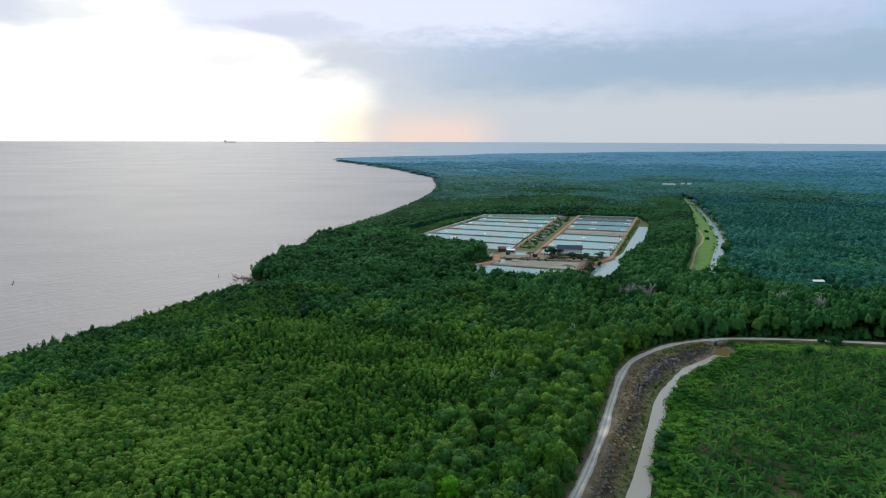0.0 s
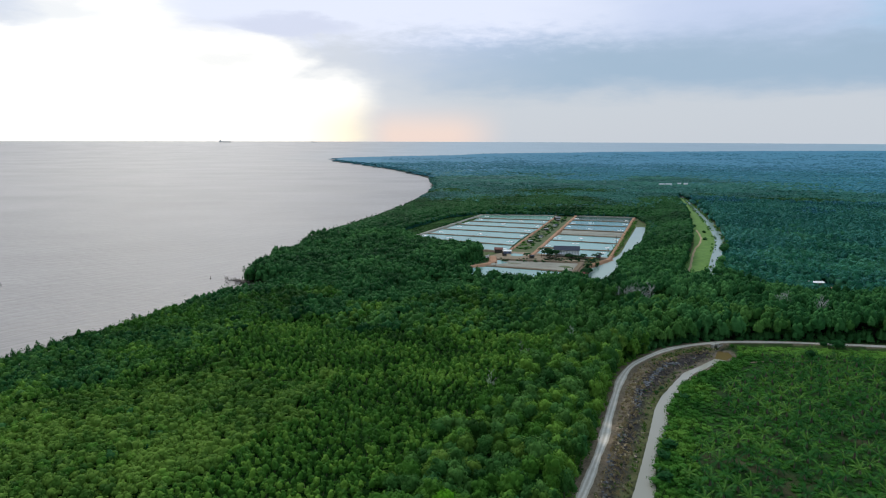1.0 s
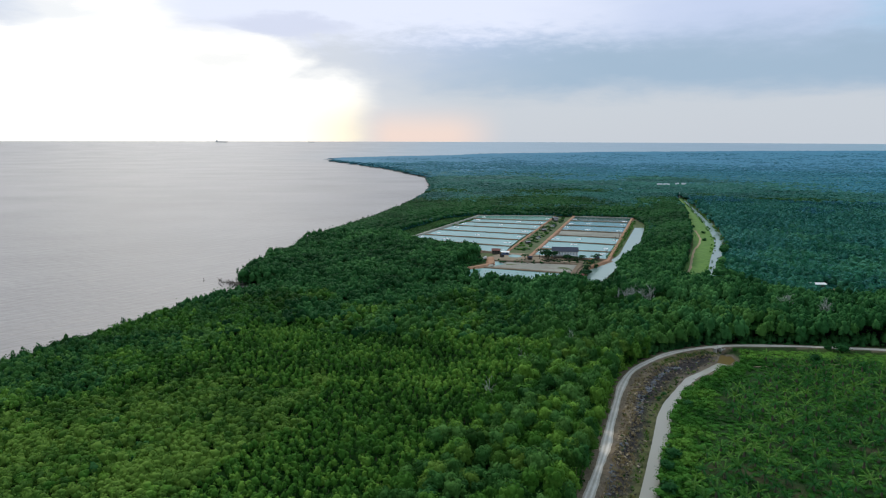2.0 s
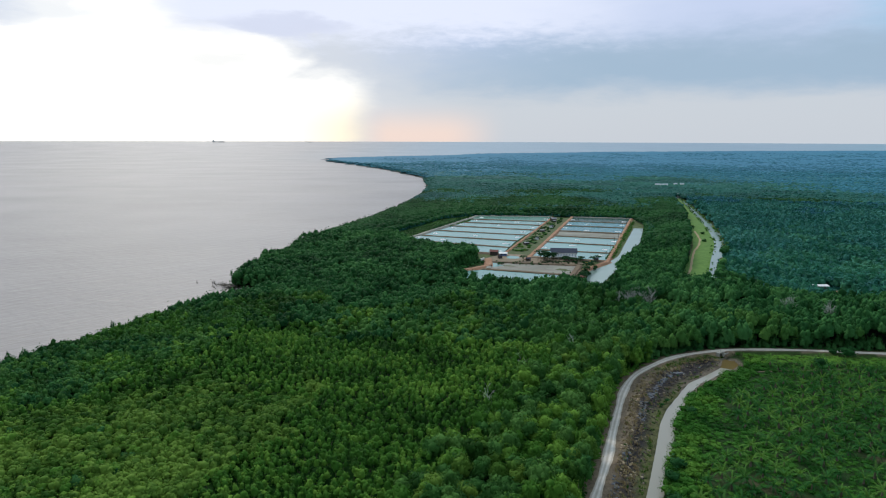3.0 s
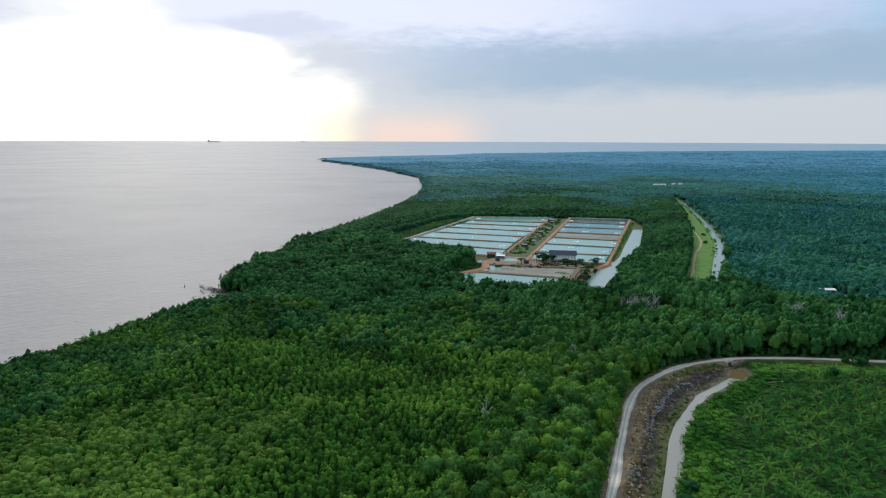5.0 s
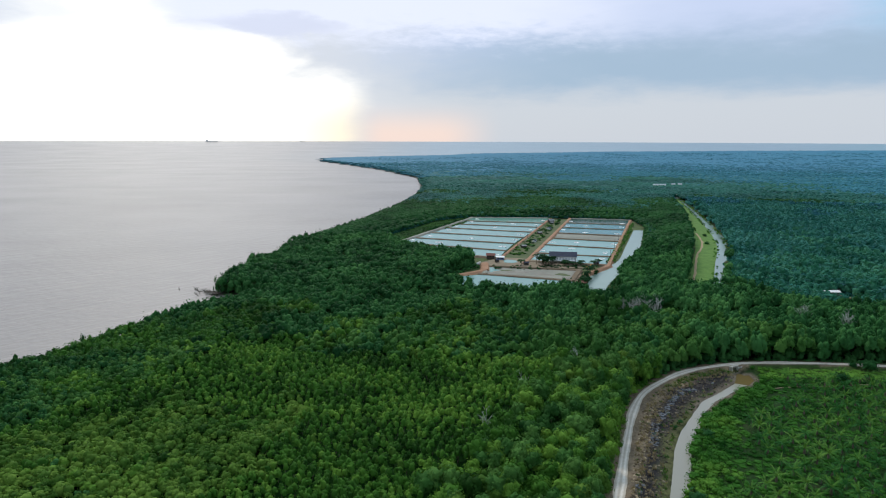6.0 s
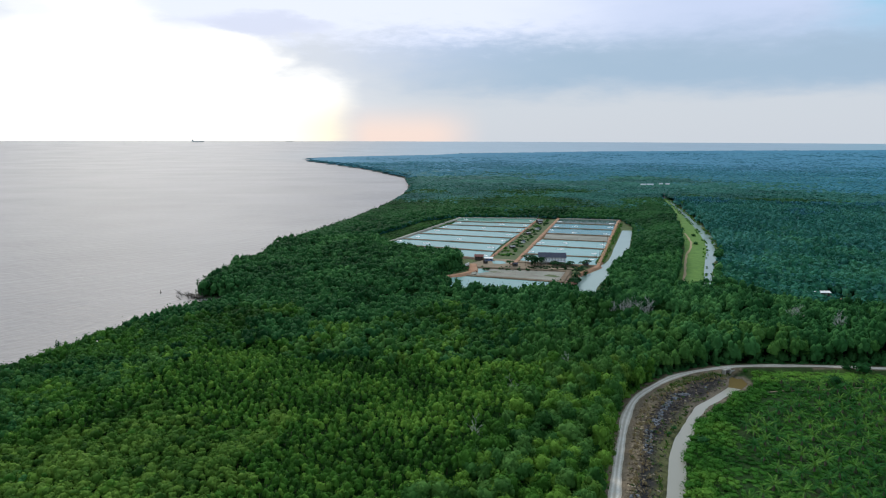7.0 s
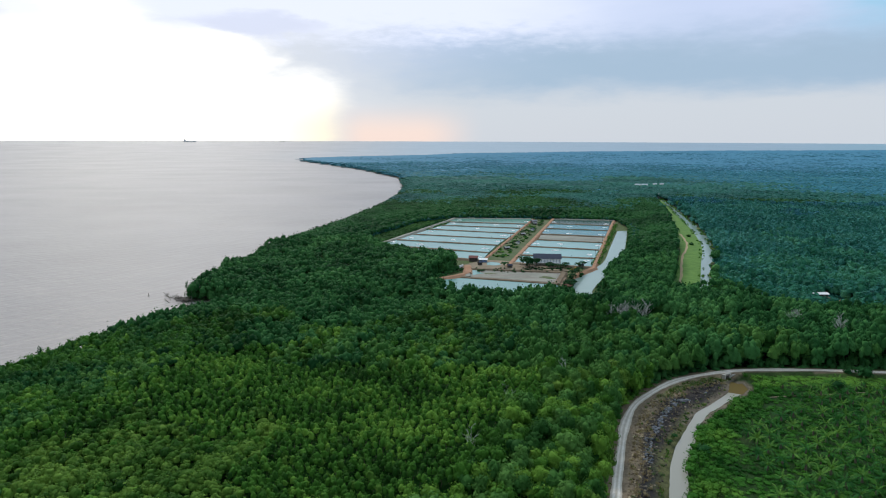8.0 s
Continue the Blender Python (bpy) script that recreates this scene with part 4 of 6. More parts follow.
DOME_F = ICO_F[ICO_V[ICO_F][:, :, 2].mean(1) > -0.6]  # without the underside


def leaf_fans(rng, centres, radii, count, size, up=0.25):
    """Small leaf sprays standing off the outside of a set of lobes."""
    k = rng.integers(0, len(centres), count)
    d = rng.normal(size=(count, 3))
    d[:, 2] += up
    d /= np.linalg.norm(d, axis=1, keepdims=True)
    at = centres[k] + d * radii[k] * rng.uniform(0.8, 1.5, (count, 1))
    hub = at - (0, 0, centres[:, 2].mean() * 0.8)
    n = 0.7 * d + 0.7 * hub / np.linalg.norm(hub, axis=1, keepdims=True) + rng.normal(size=(count, 3)) * 0.42
    u = np.cross(n, rng.normal(size=(count, 3)))
    u /= np.linalg.norm(u, axis=1, keepdims=True)
    w = np.cross(n, u)
    w /= np.linalg.norm(w, axis=1, keepdims=True)
    s = size * rng.uniform(0.6, 1.3, (count, 1))
    v = np.stack([at - u * s * 0.6, at + u * s * 0.6, at + w * s * 1.2], 1).reshape(-1, 3)
    return v, np.arange(count * 3).reshape(-1, 3)


def crown(seed, lobes, leaves, tall, leaf, slim=0.55, lobe=(0.34, 0.52), core=0.66, solid=0, taper=0.0):
    """A crown one metre in radius and `tall` high: leaf sprays in uneven lobes round one leafy core."""
    rng = np.random.default_rng(seed)
    z = np.sort(rng.uniform(0.25, 0.86, lobes)) if lobes > 1 else np.array([0.5])
    a = rng.uniform(0, 2 * math.pi) + np.arange(lobes) * 2.4
    reach = slim * np.sqrt(np.clip(1.05 - z, 0.03, 1)) * rng.uniform(0.75, 1.15, lobes) if lobes > 1 else np.zeros(1)
    c = np.stack([reach * np.cos(a), reach * np.sin(a), z * tall], -1)
    r = rng.uniform(*lobe, (lobes, 1)) * np.array([1, 1, 1.05 if lobes > 1 else tall * 0.5])
    r = r * (1 + taper * (0.55 - z))[:, None]
    vs = [ICO_V * (core, core, 0.42 * tall) * rng.uniform(0.8, 1.15, (len(ICO_V), 1)) + (0, 0, 0.5 * tall)]
    vs[0][:, :2] *= (1 + taper * (0.5 - vs[0][:, 2] / tall))[:, None]
    fs = [DOME_F]
    for k in rng.permutation(lobes)[:solid]:
        vs.append(c[k] + ICO_V * r[k] * rng.uniform(0.75, 1.1, (len(ICO_V), 1)))
        fs.append(DOME_F + 12 * len(fs))
    if leaves:
        lv, lf = leaf_fans(rng, c, r, leaves, leaf)
        fs.append(lf + 12 * len(vs))
        vs.append(lv)
    return np.concatenate(vs), np.concatenate(fs)


def scatter(name, shapes, x, y, z, wide, high, tint, mat, label, category, seed=1, smooth=True):
    """Many plants of a few shapes, turned and sized one by one, in one mesh."""
    rng = np.random.default_rng(seed)
    pick = rng.integers(0, len(shapes), len(x))
    turn = rng.uniform(0, 2 * math.pi, len(x))
    vs, fs, ts, n = [], [], [], 0
    for k, (v, f) in enumerate(shapes):
        m = pick == k
        c, s = np.cos(turn[m])[:, None], np.sin(turn[m])[:, None]
        w, h = wide[m][:, None], high[m][:, None]
        p = np.stack([(v[:, 0] * c - v[:, 1] * s) * w + x[m][:, None], (v[:, 0] * s + v[:, 1] * c) * w + y[m][:, None], v[:, 2] * h + z[m][:, None]], -1)
        cnt = int(m.sum())
        vs.append(p.reshape(-1, 3))
        fs.append((f[None] + (np.arange(cnt) * len(v))[:, None, None]).reshape(-1, 3) + n)
        ts.append(np.repeat(tint[m], len(v)))
        n += cnt * len(v)
    me = triangles(name, np.concatenate(vs), np.concatenate(fs), mat, np.concatenate(ts), smooth)
    return tagged(new(name, me), label, category, kind="stuff")


def lattice(x0, x1, y0, y1, gap, jitter, seed):
    rng = np.random.default_rng(seed)
    xs, ys = np.arange(x0, x1, gap), np.arange(y0, y1, gap * 0.87)
    gx, gy = np.meshgrid(xs, ys, indexing="ij")
    gx = gx + (np.arange(len(ys)) % 2)[None] * gap / 2
    gx, gy = gx.ravel(), gy.ravel()
    return gx + rng.uniform(-jitter, jitter, len(gx)) * gap, gy + rng.uniform(-jitter, jitter, len(gx)) * gap


def in_sector(x, y, margin=0.0):
    """The part of the land that lies ahead, with some to spare at both sides."""
    return (y > 95) & (x > -(0.70 * y + 14 + margin)) & (x < np.maximum(0.69 * y, 0.765 * y - 40) + 14 + margin)


def old_palms_at(x, y):
    ragged = inside(x + 22 * (soft_noise(x, y, 30, 44) - 0.5), y + 170 * (soft_noise(x, y, 70, 45) - 0.5) * step(y, 700, 900), OLD_PALMS)
    beside = inside(x, y, OLD_PALMS) & (off_line(x, y, CANAL_EAST) < 45)
    return (ragged | beside) & ~inside(x, y, STRIP_POLY) & (off_line(x, y, CANAL_EAST) > 2)


# kept free of palms to fit the camera's view of the shed
SHED_SIGHTLINE = [(246, 445), (270, 445), (270, 408), (240, 412)]
MEADOW = [(-47, 640), (-33, 652), (-11, 701), (40, 796), (52, 852), (7, 817), (-18, 754), (-42, 701)]


def wooded(x, y, shore=1.0):
    ok = inside(x, y, SHORE) & (off_line(x, y, SHORE) > shore)
    for poly in (FARM, STRIP_POLY, PLANTATION, SHED_SIGHTLINE, CREEK_POLY, BANK_POLY, MEADOW):
        ok &= ~inside(x, y, poly)
    ok &= ~old_palms_at(x, y)
    ok &= off_line(x, y, INLET) > 3.5
    ok &= ~((x > 118) & (x < 146) & (y > 283) & (y < 312))
    near = y < 420
    ok &= ~(near & (x > 140) & (y < 312) & (off_line(x, y, ROAD_LINE) < 6))
    ok &= ~(near & (off_line(x, y, ROAD_LINE) < 3.0))
    ok &= ~(near & (np.minimum(off_line(x, y, CREEK_LEFT), off_line(x, y, CREEK_RIGHT)) < 3.0) & (x > 30))
    ok &= ~((y > 560) & (np.minimum(off_line(x, y, STRIP_WEST), off_line(x, y, CANAL_EAST)) < 3))
    return ok


def bole(height, r, seed, lean=0.5):
    """A tapered trunk with two limbs."""
    rng = random.Random(seed)
    bm = bmesh.new()
    knee = (rng.uniform(-lean, lean) * 0.4, rng.uniform(-lean, lean) * 0.4, height * 0.5)
    top = (knee[0] + rng.uniform(-lean, lean) * 0.4, knee[1] + rng.uniform(-lean, lean) * 0.4, height)
    tube(bm, (0, 0, -0.4), knee, r, r * 0.75, 6)
    tube(bm, knee, top, r * 0.75, r * 0.35, 6)
    for _ in range(2):
        a = rng.uniform(0, 6.28)
        tube(bm, knee, (knee[0] + 1.1 * math.cos(a), knee[1] + 1.1 * math.sin(a), height * 0.86), r * 0.4, r * 0.2, 5)
    return bm


SPIRE_SHAPES = [crown(10 + i, 8, 48, 2.7, 0.22, 0.64, (0.28, 0.46), 0.56, 1, 0.65) for i in range(12)]
BROAD_SHAPES = [crown(110 + i, 16, 400, 1.55, 0.13, 0.76, (0.22, 0.36), 0.62, 10) for i in range(7)]
CLUMP_SHAPES = [crown(310 + i, 7 + i % 3, 50, 1.4, 0.21, 0.7, (0.28, 0.46), 0.64, 3) for i in range(10)]
OLD_SHAPES = [crown(330 + i, 11, 100, 1.5, 0.15, 0.74, (0.26, 0.42), 0.66, 6) for i in range(8)]
MID_SHAPES = [crown(30 + i, 6, 36, 2.0, 0.36, 0.66, (0.30, 0.56), 0.62, 0, 0.4) for i in range(6)]
ROUND_SHAPES = [crown(130 + i, 7, 34, 1.4, 0.20, 0.68, (0.32, 0.5), 0.66, 3) for i in range(8)]
LOOSE_SHAPES = [crown(150 + i, 9, 46, 1.4, 0.21, 0.74, (0.26, 0.44), 0.6, 2) for i in range(8)]
DISTANT_SHAPES = [crown(160 + i, 6, 22, 1.4, 0.24, 0.68, (0.32, 0.5), 0.66, 2) for i in range(8)]
FAR_SHAPES = [crown(50 + i, 3, 6, 1.4, 0.26, 0.45, (0.5, 0.7), 0.85, 0) for i in range(5)]
GROUP_SHAPES = [crown(70 + i, 1, 0, 1.1, 0.5, 0.3, (0.9, 1.1), 1.0) for i in range(5)]

# stands of the near forest
PALE_STAND = [(-175, 90), (-170, 194), (-144, 203), (-138, 212), (-122, 226), (-110, 243), (-97, 255), (-81, 259), (-62, 248), (-42, 255), (-40, 240), (-54, 205), (-62, 190), (-70, 172), (-76, 150), (-86, 90)]
BROAD_STAND = [(-24, 90), (-16, 149), (-12, 175), (-1, 194), (5, 207), (15, 208), (21, 246), (34, 250), (50, 276), (58, 302), (112, 306), (20, 90)]
SPIRE, PALE_CLUMP, SHORE_CLUMP, BROAD, MIDDLE, OLD = range(6)


def old_stand(x, y):
    """Tall, wide-crowned wood between the road and the farm."""
    return step(x, 28, 60) * step(y, 285, 305) * step(np.where(x < 140, y, y - 18), 422, 410)


def stand_of(x, y):
    """Which kind of stand a tree grows in; the edges between stands are ragged."""
    u, v = x + 13 * (soft_noise(x, y, 11, 21) - 0.5), y + 22 * (soft_noise(x, y, 13, 22) - 0.5)
    kind = np.where(v > 296 + 18 * step(u, -20, -60), MIDDLE, SPIRE)
    kind = np.where((off_line(u, v, SHORE) < 64) & (v < 345), SHORE_CLUMP, kind)
    kind = np.where(inside(u, v, PALE_STAND), PALE_CLUMP, kind)
    kind = np.where(inside(u, v, BROAD_STAND), BROAD, kind)
    return np.where(old_stand(u, y) >= 0.5, OLD, kind)


# crown radius from and to, crown depth over radius, height over the mean, spread of height
STAND_FORM = np.array([(1.2, 2.05, 2.0, 0.0, 0.8), (1.3, 3.0, 1.35, -1.4, 0.6), (1.4, 2.8, 1.6, -0.4, 0.7), (2.6, 4.6, 1.7, 1.2, 2.0), (2.0, 3.9, 1.55, 0.3, 1.15), (2.5, 4.6, 1.9, 1.2, 1.6)])


def stand_form(x, y, seed):
    """How tall, how wide, of what stand, how pale and how deep in crown a tree is."""
    rng = np.random.default_rng(seed)
    kind = stand_of(x, y)
    lo, hi, ratio, over, spread = STAND_FORM[kind].T
    wide = lo + (hi - lo) * rng.random(len(x)) ** 1.4
    tall = 8.2 + 3.0 * soft_noise(x, y, 60, 21) + 2.2 * soft_noise(x, y, 24, 22) + over + spread * (2.2 * (soft_noise(x, y, 9, 25) - 0.5) + rng.normal(0, 0.55, len(x))) + 0.7 * (wide - lo)
    tall += np.where(kind == OLD, 2.5 * step(y, 366, 374) - 3.5 * step(y, 392, 402) - 4.5 * step(x, 185, 225) * step(y, 345, 375), 0)
    tall *= 1 - 0.12 * step(off_line(x, y, SHORE), 12, 0)
    rim = np.minimum(np.minimum(off_line(x, y, ROAD_LINE), off_line(x, y, FARM + FARM[:1])), np.minimum(off_line(x, y, STRIP_WEST), off_line(x, y, SHORE)))
    deep = np.minimum(wide * ratio * (1 + 0.25 * step(rim, 14, 5)), tall * 0.92)
    tint = np.clip(0.40 + 0.16 * step(y, 330, 200) + 0.18 * (kind == PALE_CLUMP) - 0.10 * (kind == SHORE_CLUMP) - 0.10 * (kind == SPIRE) + 0.17 * (kind == BROAD) + 0.16 * (kind == OLD) - 0.2 * (kind == PALE_CLUMP) * step(x, -80, -105) * step(y, 190, 215) + 0.12 * (kind == SPIRE) * step(x, -20, -45) * step(y, 215, 250) - 0.06 * (y > 310) + np.where(kind == PALE_CLUMP, 0.3, 0.6) * (soft_noise(x, y, 17, 24) - 0.5) + np.where(kind == BROAD, 0.7, 0.45) * (soft_noise(x, y, 7, 29) - 0.5) + np.where(kind >= MIDDLE, 0.17, 0.25) * rng.normal(0, 1, len(x)), 0, 1)
    return tall, wide, kind, tint, deep


def under_canopy(name, x0, x1, y0, y1, gap, share, mat, label, where, allowed=None, top=None):
    """A ragged sheet of leaves at a share of the trees' height."""
    xs, ys = np.arange(x0, x1, gap), np.arange(y0, y1, gap)
    x, y = np.meshgrid(xs, ys, indexing="ij")
    rng = np.random.default_rng(len(name))
    x, y = x + rng.uniform(-0.3, 0.3, x.shape) * gap, y + rng.uniform(-0.3, 0.3, x.shape) * gap
    good = (allowed(x, y) if allowed else wooded(x, y) & in_sector(x, y)) & where(x, y)
    tall = stand_form(x.ravel(), y.ravel(), 2)[0].reshape(x.shape) if top is None else np.full(x.shape, top)
    rim = np.minimum(off_line(x, y, SHORE), np.minimum(off_line(x, y, FARM + FARM[:1]), off_line(x, y, MEADOW)))
    z = (tall * share + rng.uniform(-1.0, 1.0, x.shape)) * (0.15 + 0.85 * step(rim, 2, 22) if gap > 5 else 0.5 + 0.5 * step(rim, 2, 14))
    n = len(ys)
    i, j = np.where(good[:-1, :-1] & good[1:, :-1] & good[:-1, 1:] & good[1:, 1:])
    q = np.stack([i * n + j, (i + 1) * n + j, (i + 1) * n + j + 1, i * n + j + 1], -1)
    tris = np.concatenate([q[:, [0, 1, 2]], q[:, [0, 2, 3]]])
    used, inv = np.unique(tris, return_inverse=True)
    verts = np.stack([x, y, z], -1).reshape(-1, 3)[used]
    tagged(new(name, triangles(name, verts, inv.reshape(-1, 3), mat, 0.35)), label, "forest", kind="stuff")


def build_trees():
    # every stand has its own spacing, crowns and leaves; the trees nearest to the line of flight are things of their own
    label = {SPIRE: "dense bright green mangroves with upright crowns", PALE_CLUMP: "pale olive green mangroves with rounded crowns", SHORE_CLUMP: "dark green mangroves along the shore", BROAD: "full-crowned mangroves beside the road", MIDDLE: "dense green mangrove canopy of rounded crowns", OLD: "tall wide-crowned trees between road and farm"}
    single = {SPIRE: "slender mangrove tree with a dense bright green crown", PALE_CLUMP: "rounded mangrove tree with pale olive leaves", BROAD: "broad mangrove tree with a full green crown"}
    plan = {  # spacing, shapes, their height, leaves with their shares
        SPIRE: (2.3, SPIRE_SHAPES, 2.7, ((LEAF_MANGROVE, 0.93), (LEAF_GREY, 1.1))),
        PALE_CLUMP: (2.35, CLUMP_SHAPES, 1.4, ((LEAF_GREY, 0.78), (LEAF_MANGROVE, 0.95), (LEAF_MID, 1.1))),
        SHORE_CLUMP: (2.5, CLUMP_SHAPES, 1.4, ((LEAF_MID, 0.30), (LEAF_OLD, 0.66), (LEAF_MANGROVE, 1.1))),
        BROAD: (4.7, BROAD_SHAPES, 1.55, ((LEAF_MANGROVE, 0.45), (LEAF_OLD, 0.75), (LEAF_GREY, 0.92), (LEAF_MID, 1.1))),
        MIDDLE: (4.1, ROUND_SHAPES, 1.4, ((LEAF_MID, 0.26), (LEAF_OLD, 0.60), (LEAF_MANGROVE, 0.78), (LEAF_GREY, 1.1))),
        OLD: (4.9, OLD_SHAPES, 1.5, ((LEAF_MID, 0.36), (LEAF_OLD, 1.1))),
    }
    boles = [from_bm("trunk", bole(9.0, 0.16, i), BARK) for i in range(4)]
    pole = (np.array([(0.13 * math.cos(a), 0.13 * math.sin(a), z) for z in (0, 1) for a in (0, 2.1, 4.2)]), np.array([(0, 1, 4), (0, 4, 3), (1, 2, 5), (1, 5, 4), (2, 0, 3), (2, 3, 5)]))
    for kind, (gap, shapes, unit, leaves) in plan.items():
        x, y = lattice(-560, 620, 100, 700, gap, 0.42, 5 + kind)
        r = np.hypot(x, y)
        ok = in_sector(x, y) & (r < 640)
        x, y, r = x[ok], y[ok], r[ok]
        ok = (stand_of(x, y) == kind) & wooded(x, y) & ~(off_line(x, y, [(98, 366), (126, 369)]) < 7.5) & (off_line(x, y, [(0.5, 146), (0.9, 152.5)]) > 4.0)
        x, y, r = x[ok], y[ok], r[ok]
        tall, wide, _, tint, deep = stand_form(x, y, 6 + kind)
        rng = np.random.default_rng(30 + kind)
        dice = np.clip(rng.random(len(x)) * 0.6 + 0.4 * step(soft_noise(x, y, 15, 118), 0.15, 0.85), 0, 1)
        # the nearest trees
        own = np.zeros(len(x), bool)
        if kind in single:
            stretch = np.where((x > -75) & (x < 50) & (y > 130) & (y < 200))[0]
            take = {SPIRE: 180, PALE_CLUMP: 50, BROAD: 68}[kind]
            own[stretch[np.argsort(np.abs(x[stretch]) * 0.3 + y[stretch])[:take]]] = True
            meshes = {}
            for k in np.where(own)[0]:
                leaf = [m for m, share in leaves if dice[k] < share][0]
                shape = int(rng.integers(0, len(shapes)))
                if (leaf.name, shape) not in meshes:
                    meshes[leaf.name, shape] = triangles("crown", *shapes[shape], leaf, 0.35 + 0.05 * shape, True)
                t = new("mangrove_tree")
                t.matrix_basis = pose(x[k], y[k], 0, 0, 0, rng.uniform(0, 360))
                c = new("crown", meshes[leaf.name, shape])
                c.parent, c.matrix_basis = t, Matrix.Translation((0, 0, tall[k] - deep[k])) @ Matrix.Diagonal((wide[k], wide[k], deep[k] / unit, 1))
                b = new("trunk", boles[int(rng.integers(0, 4))])
                b.parent, b.matrix_basis = t, Matrix.Diagonal((1, 1, (tall[k] - deep[k] * 0.55) / 9, 1))
                tagged(t, single[kind], "tree", "mangrove trees")
        # darker and haze-tinted bluer leaf colours take over towards the farm and beyond it
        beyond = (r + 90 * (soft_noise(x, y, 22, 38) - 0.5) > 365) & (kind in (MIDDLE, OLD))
        hazed_mix = ((LEAF_MID, 0.55), (LEAF_OLD_HAZED, 1.1))
        for where, kinds, forms in ((~beyond, leaves, shapes), (beyond & (r < 450), hazed_mix, shapes), (beyond & (r >= 450), hazed_mix, DISTANT_SHAPES)):
            low = 0.0
            for leaf, share in kinds:
                m = where & ~own & (dice >= low) & (dice < share)
                low = share
                if m.any():
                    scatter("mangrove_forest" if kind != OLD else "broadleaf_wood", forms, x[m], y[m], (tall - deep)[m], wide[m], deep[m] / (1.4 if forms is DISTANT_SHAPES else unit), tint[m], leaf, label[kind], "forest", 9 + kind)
        m = ~own & (r < 290)
        if m.any():
            scatter("forest_trunks", [pole], x[m], y[m], np.full(m.sum(), -0.3), np.ones(m.sum()), tall[m] * 0.7, tint[m], BARK, "slender grey mangrove trunks", "trunks", 3)
    # one fresh lime-green tree among the darker ones
    t = thing("mangrove_tree", (0.9, 152.5, 0), 0, "mangrove tree with fresh lime-green leaves", "tree", "mangrove trees")
    c = new("crown", triangles("crown", *BROAD_SHAPES[2], LEAF_LIME, 0.7, True))
    c.parent, c.matrix_basis = t, Matrix.Translation((0, 0, 8.0)) @ Matrix.Diagonal((3.3, 3.3, 4.2, 1))
    b = new("trunk", boles[0])
    b.parent, b.matrix_basis = t, Matrix.Diagonal((1, 1, 1.2, 1))
    # an added dark sheet closing the canopy; its colour holds the shade between the crowns
    under_canopy("lower_storey", -340, 620, 100, 660, 3.6, 0.62, LEAF_GAP_SHADE, "dark leaf sheet below the mangrove crowns, gap shade in its colour", lambda a, b: np.hypot(a, b) < 660)
    under_canopy("woodland_floor", -560, 1150, 380, 1320, 7.0, 0.78, LEAF_WOODS_HAZED, "leafy lower storey of the woodland", lambda a, b: np.hypot(a, b) >= 640, None, 6.6)
    under_canopy("woodland_floor", -560, 1650, 900, 2000, 14.0, 0.9, LEAF_WOODS_HAZED, "leafy lower storey of the woodland", lambda a, b: (np.hypot(a, b) >= 1290) & (np.hypot(a, b) < 1900), None, 7.6)
    # leafy edges of the forest, down to the ground
    x, y = lattice(-170, 460, 110, 900, 3.0, 0.4, 75)
    gap = off_line(x, y, ROAD_LINE)
    rim = ((gap < 12) & (y < 420)) | (off_line(x, y, FARM + FARM[:1]) < 7) | (off_line(x, y, MEADOW) < 6) | (off_line(x, y, STRIP_WEST) < 8) | (off_line(x, y, SHORE) < 7)
    ok = rim & wooded(x, y, 0.5) & in_sector(x, y) & (np.hypot(x, y) < 960)
    x, y, gap = x[ok], y[ok], gap[ok]
    _, wide, _, tint, _ = stand_form(x, y, 76)
    high = np.random.default_rng(77).uniform(2.2, 4.6, len(x)) * (0.3 + 0.7 * step(gap, 3, 9))
    for leaf, m, name in ((LEAF_MANGROVE, y < 300, "forest_edge"), (LEAF_MID, (y >= 300) & (y < 640), "dark_forest_edge"), (LEAF_WOODS_HAZED, y >= 640, "woodland_edge")):
        scatter(name, MID_SHAPES, x[m], y[m], np.full(m.sum(), -0.4), np.minimum(wide[m], 1.8) * 1.25, high[m] * np.where(y[m] > 640, 0.6, np.where(y[m] > 560, 0.7, 1.0)), tint[m], leaf, "leafy green edge of the forest", "forest", 78)
    # behind and below the line of flight
    def under_path(x, y):
        return (np.abs(x) < 78) & (y > -48) & (y < 125)

    x, y = lattice(-420, 420, -160, 330, 7.0, 0.36, 85)
    ok = ~in_sector(x, y) & wooded(x, y) & (np.hypot(x, y) < 420) & ~under_path(x, y)
    x, y = x[ok], y[ok]
    tall, wide, _, tint, _ = stand_form(x, y, 86)
    close = np.hypot(x, y - 30) < 150
    for shapes, m, high in ((LOOSE_SHAPES, close, 1.5), (FAR_SHAPES, ~close, 1.6)):
        scatter("mangrove_forest", shapes, x[m], y[m], np.full(m.sum(), 0.5), np.maximum(wide[m], 2.2) * 1.9, tall[m] / high, tint[m], LEAF_MANGROVE, "dense green mangrove forest canopy", "forest", 87)
    x, y = lattice(-78, 78, -48, 125, 3.3, 0.4, 185)
    ok = ~(in_sector(x, y) & (y > 101)) & wooded(x, y) & under_path(x, y)
    x, y = x[ok], y[ok]
    tall, wide, _, tint, deep = stand_form(x, y, 186)
    wide = np.clip(wide * 1.5, 2.0, 3.6)
    scatter("mangrove_forest", LOOSE_SHAPES, x, y, tall - deep, wide, deep / 1.4, tint, LEAF_MANGROVE, "dense green mangrove forest canopy", "forest", 187)
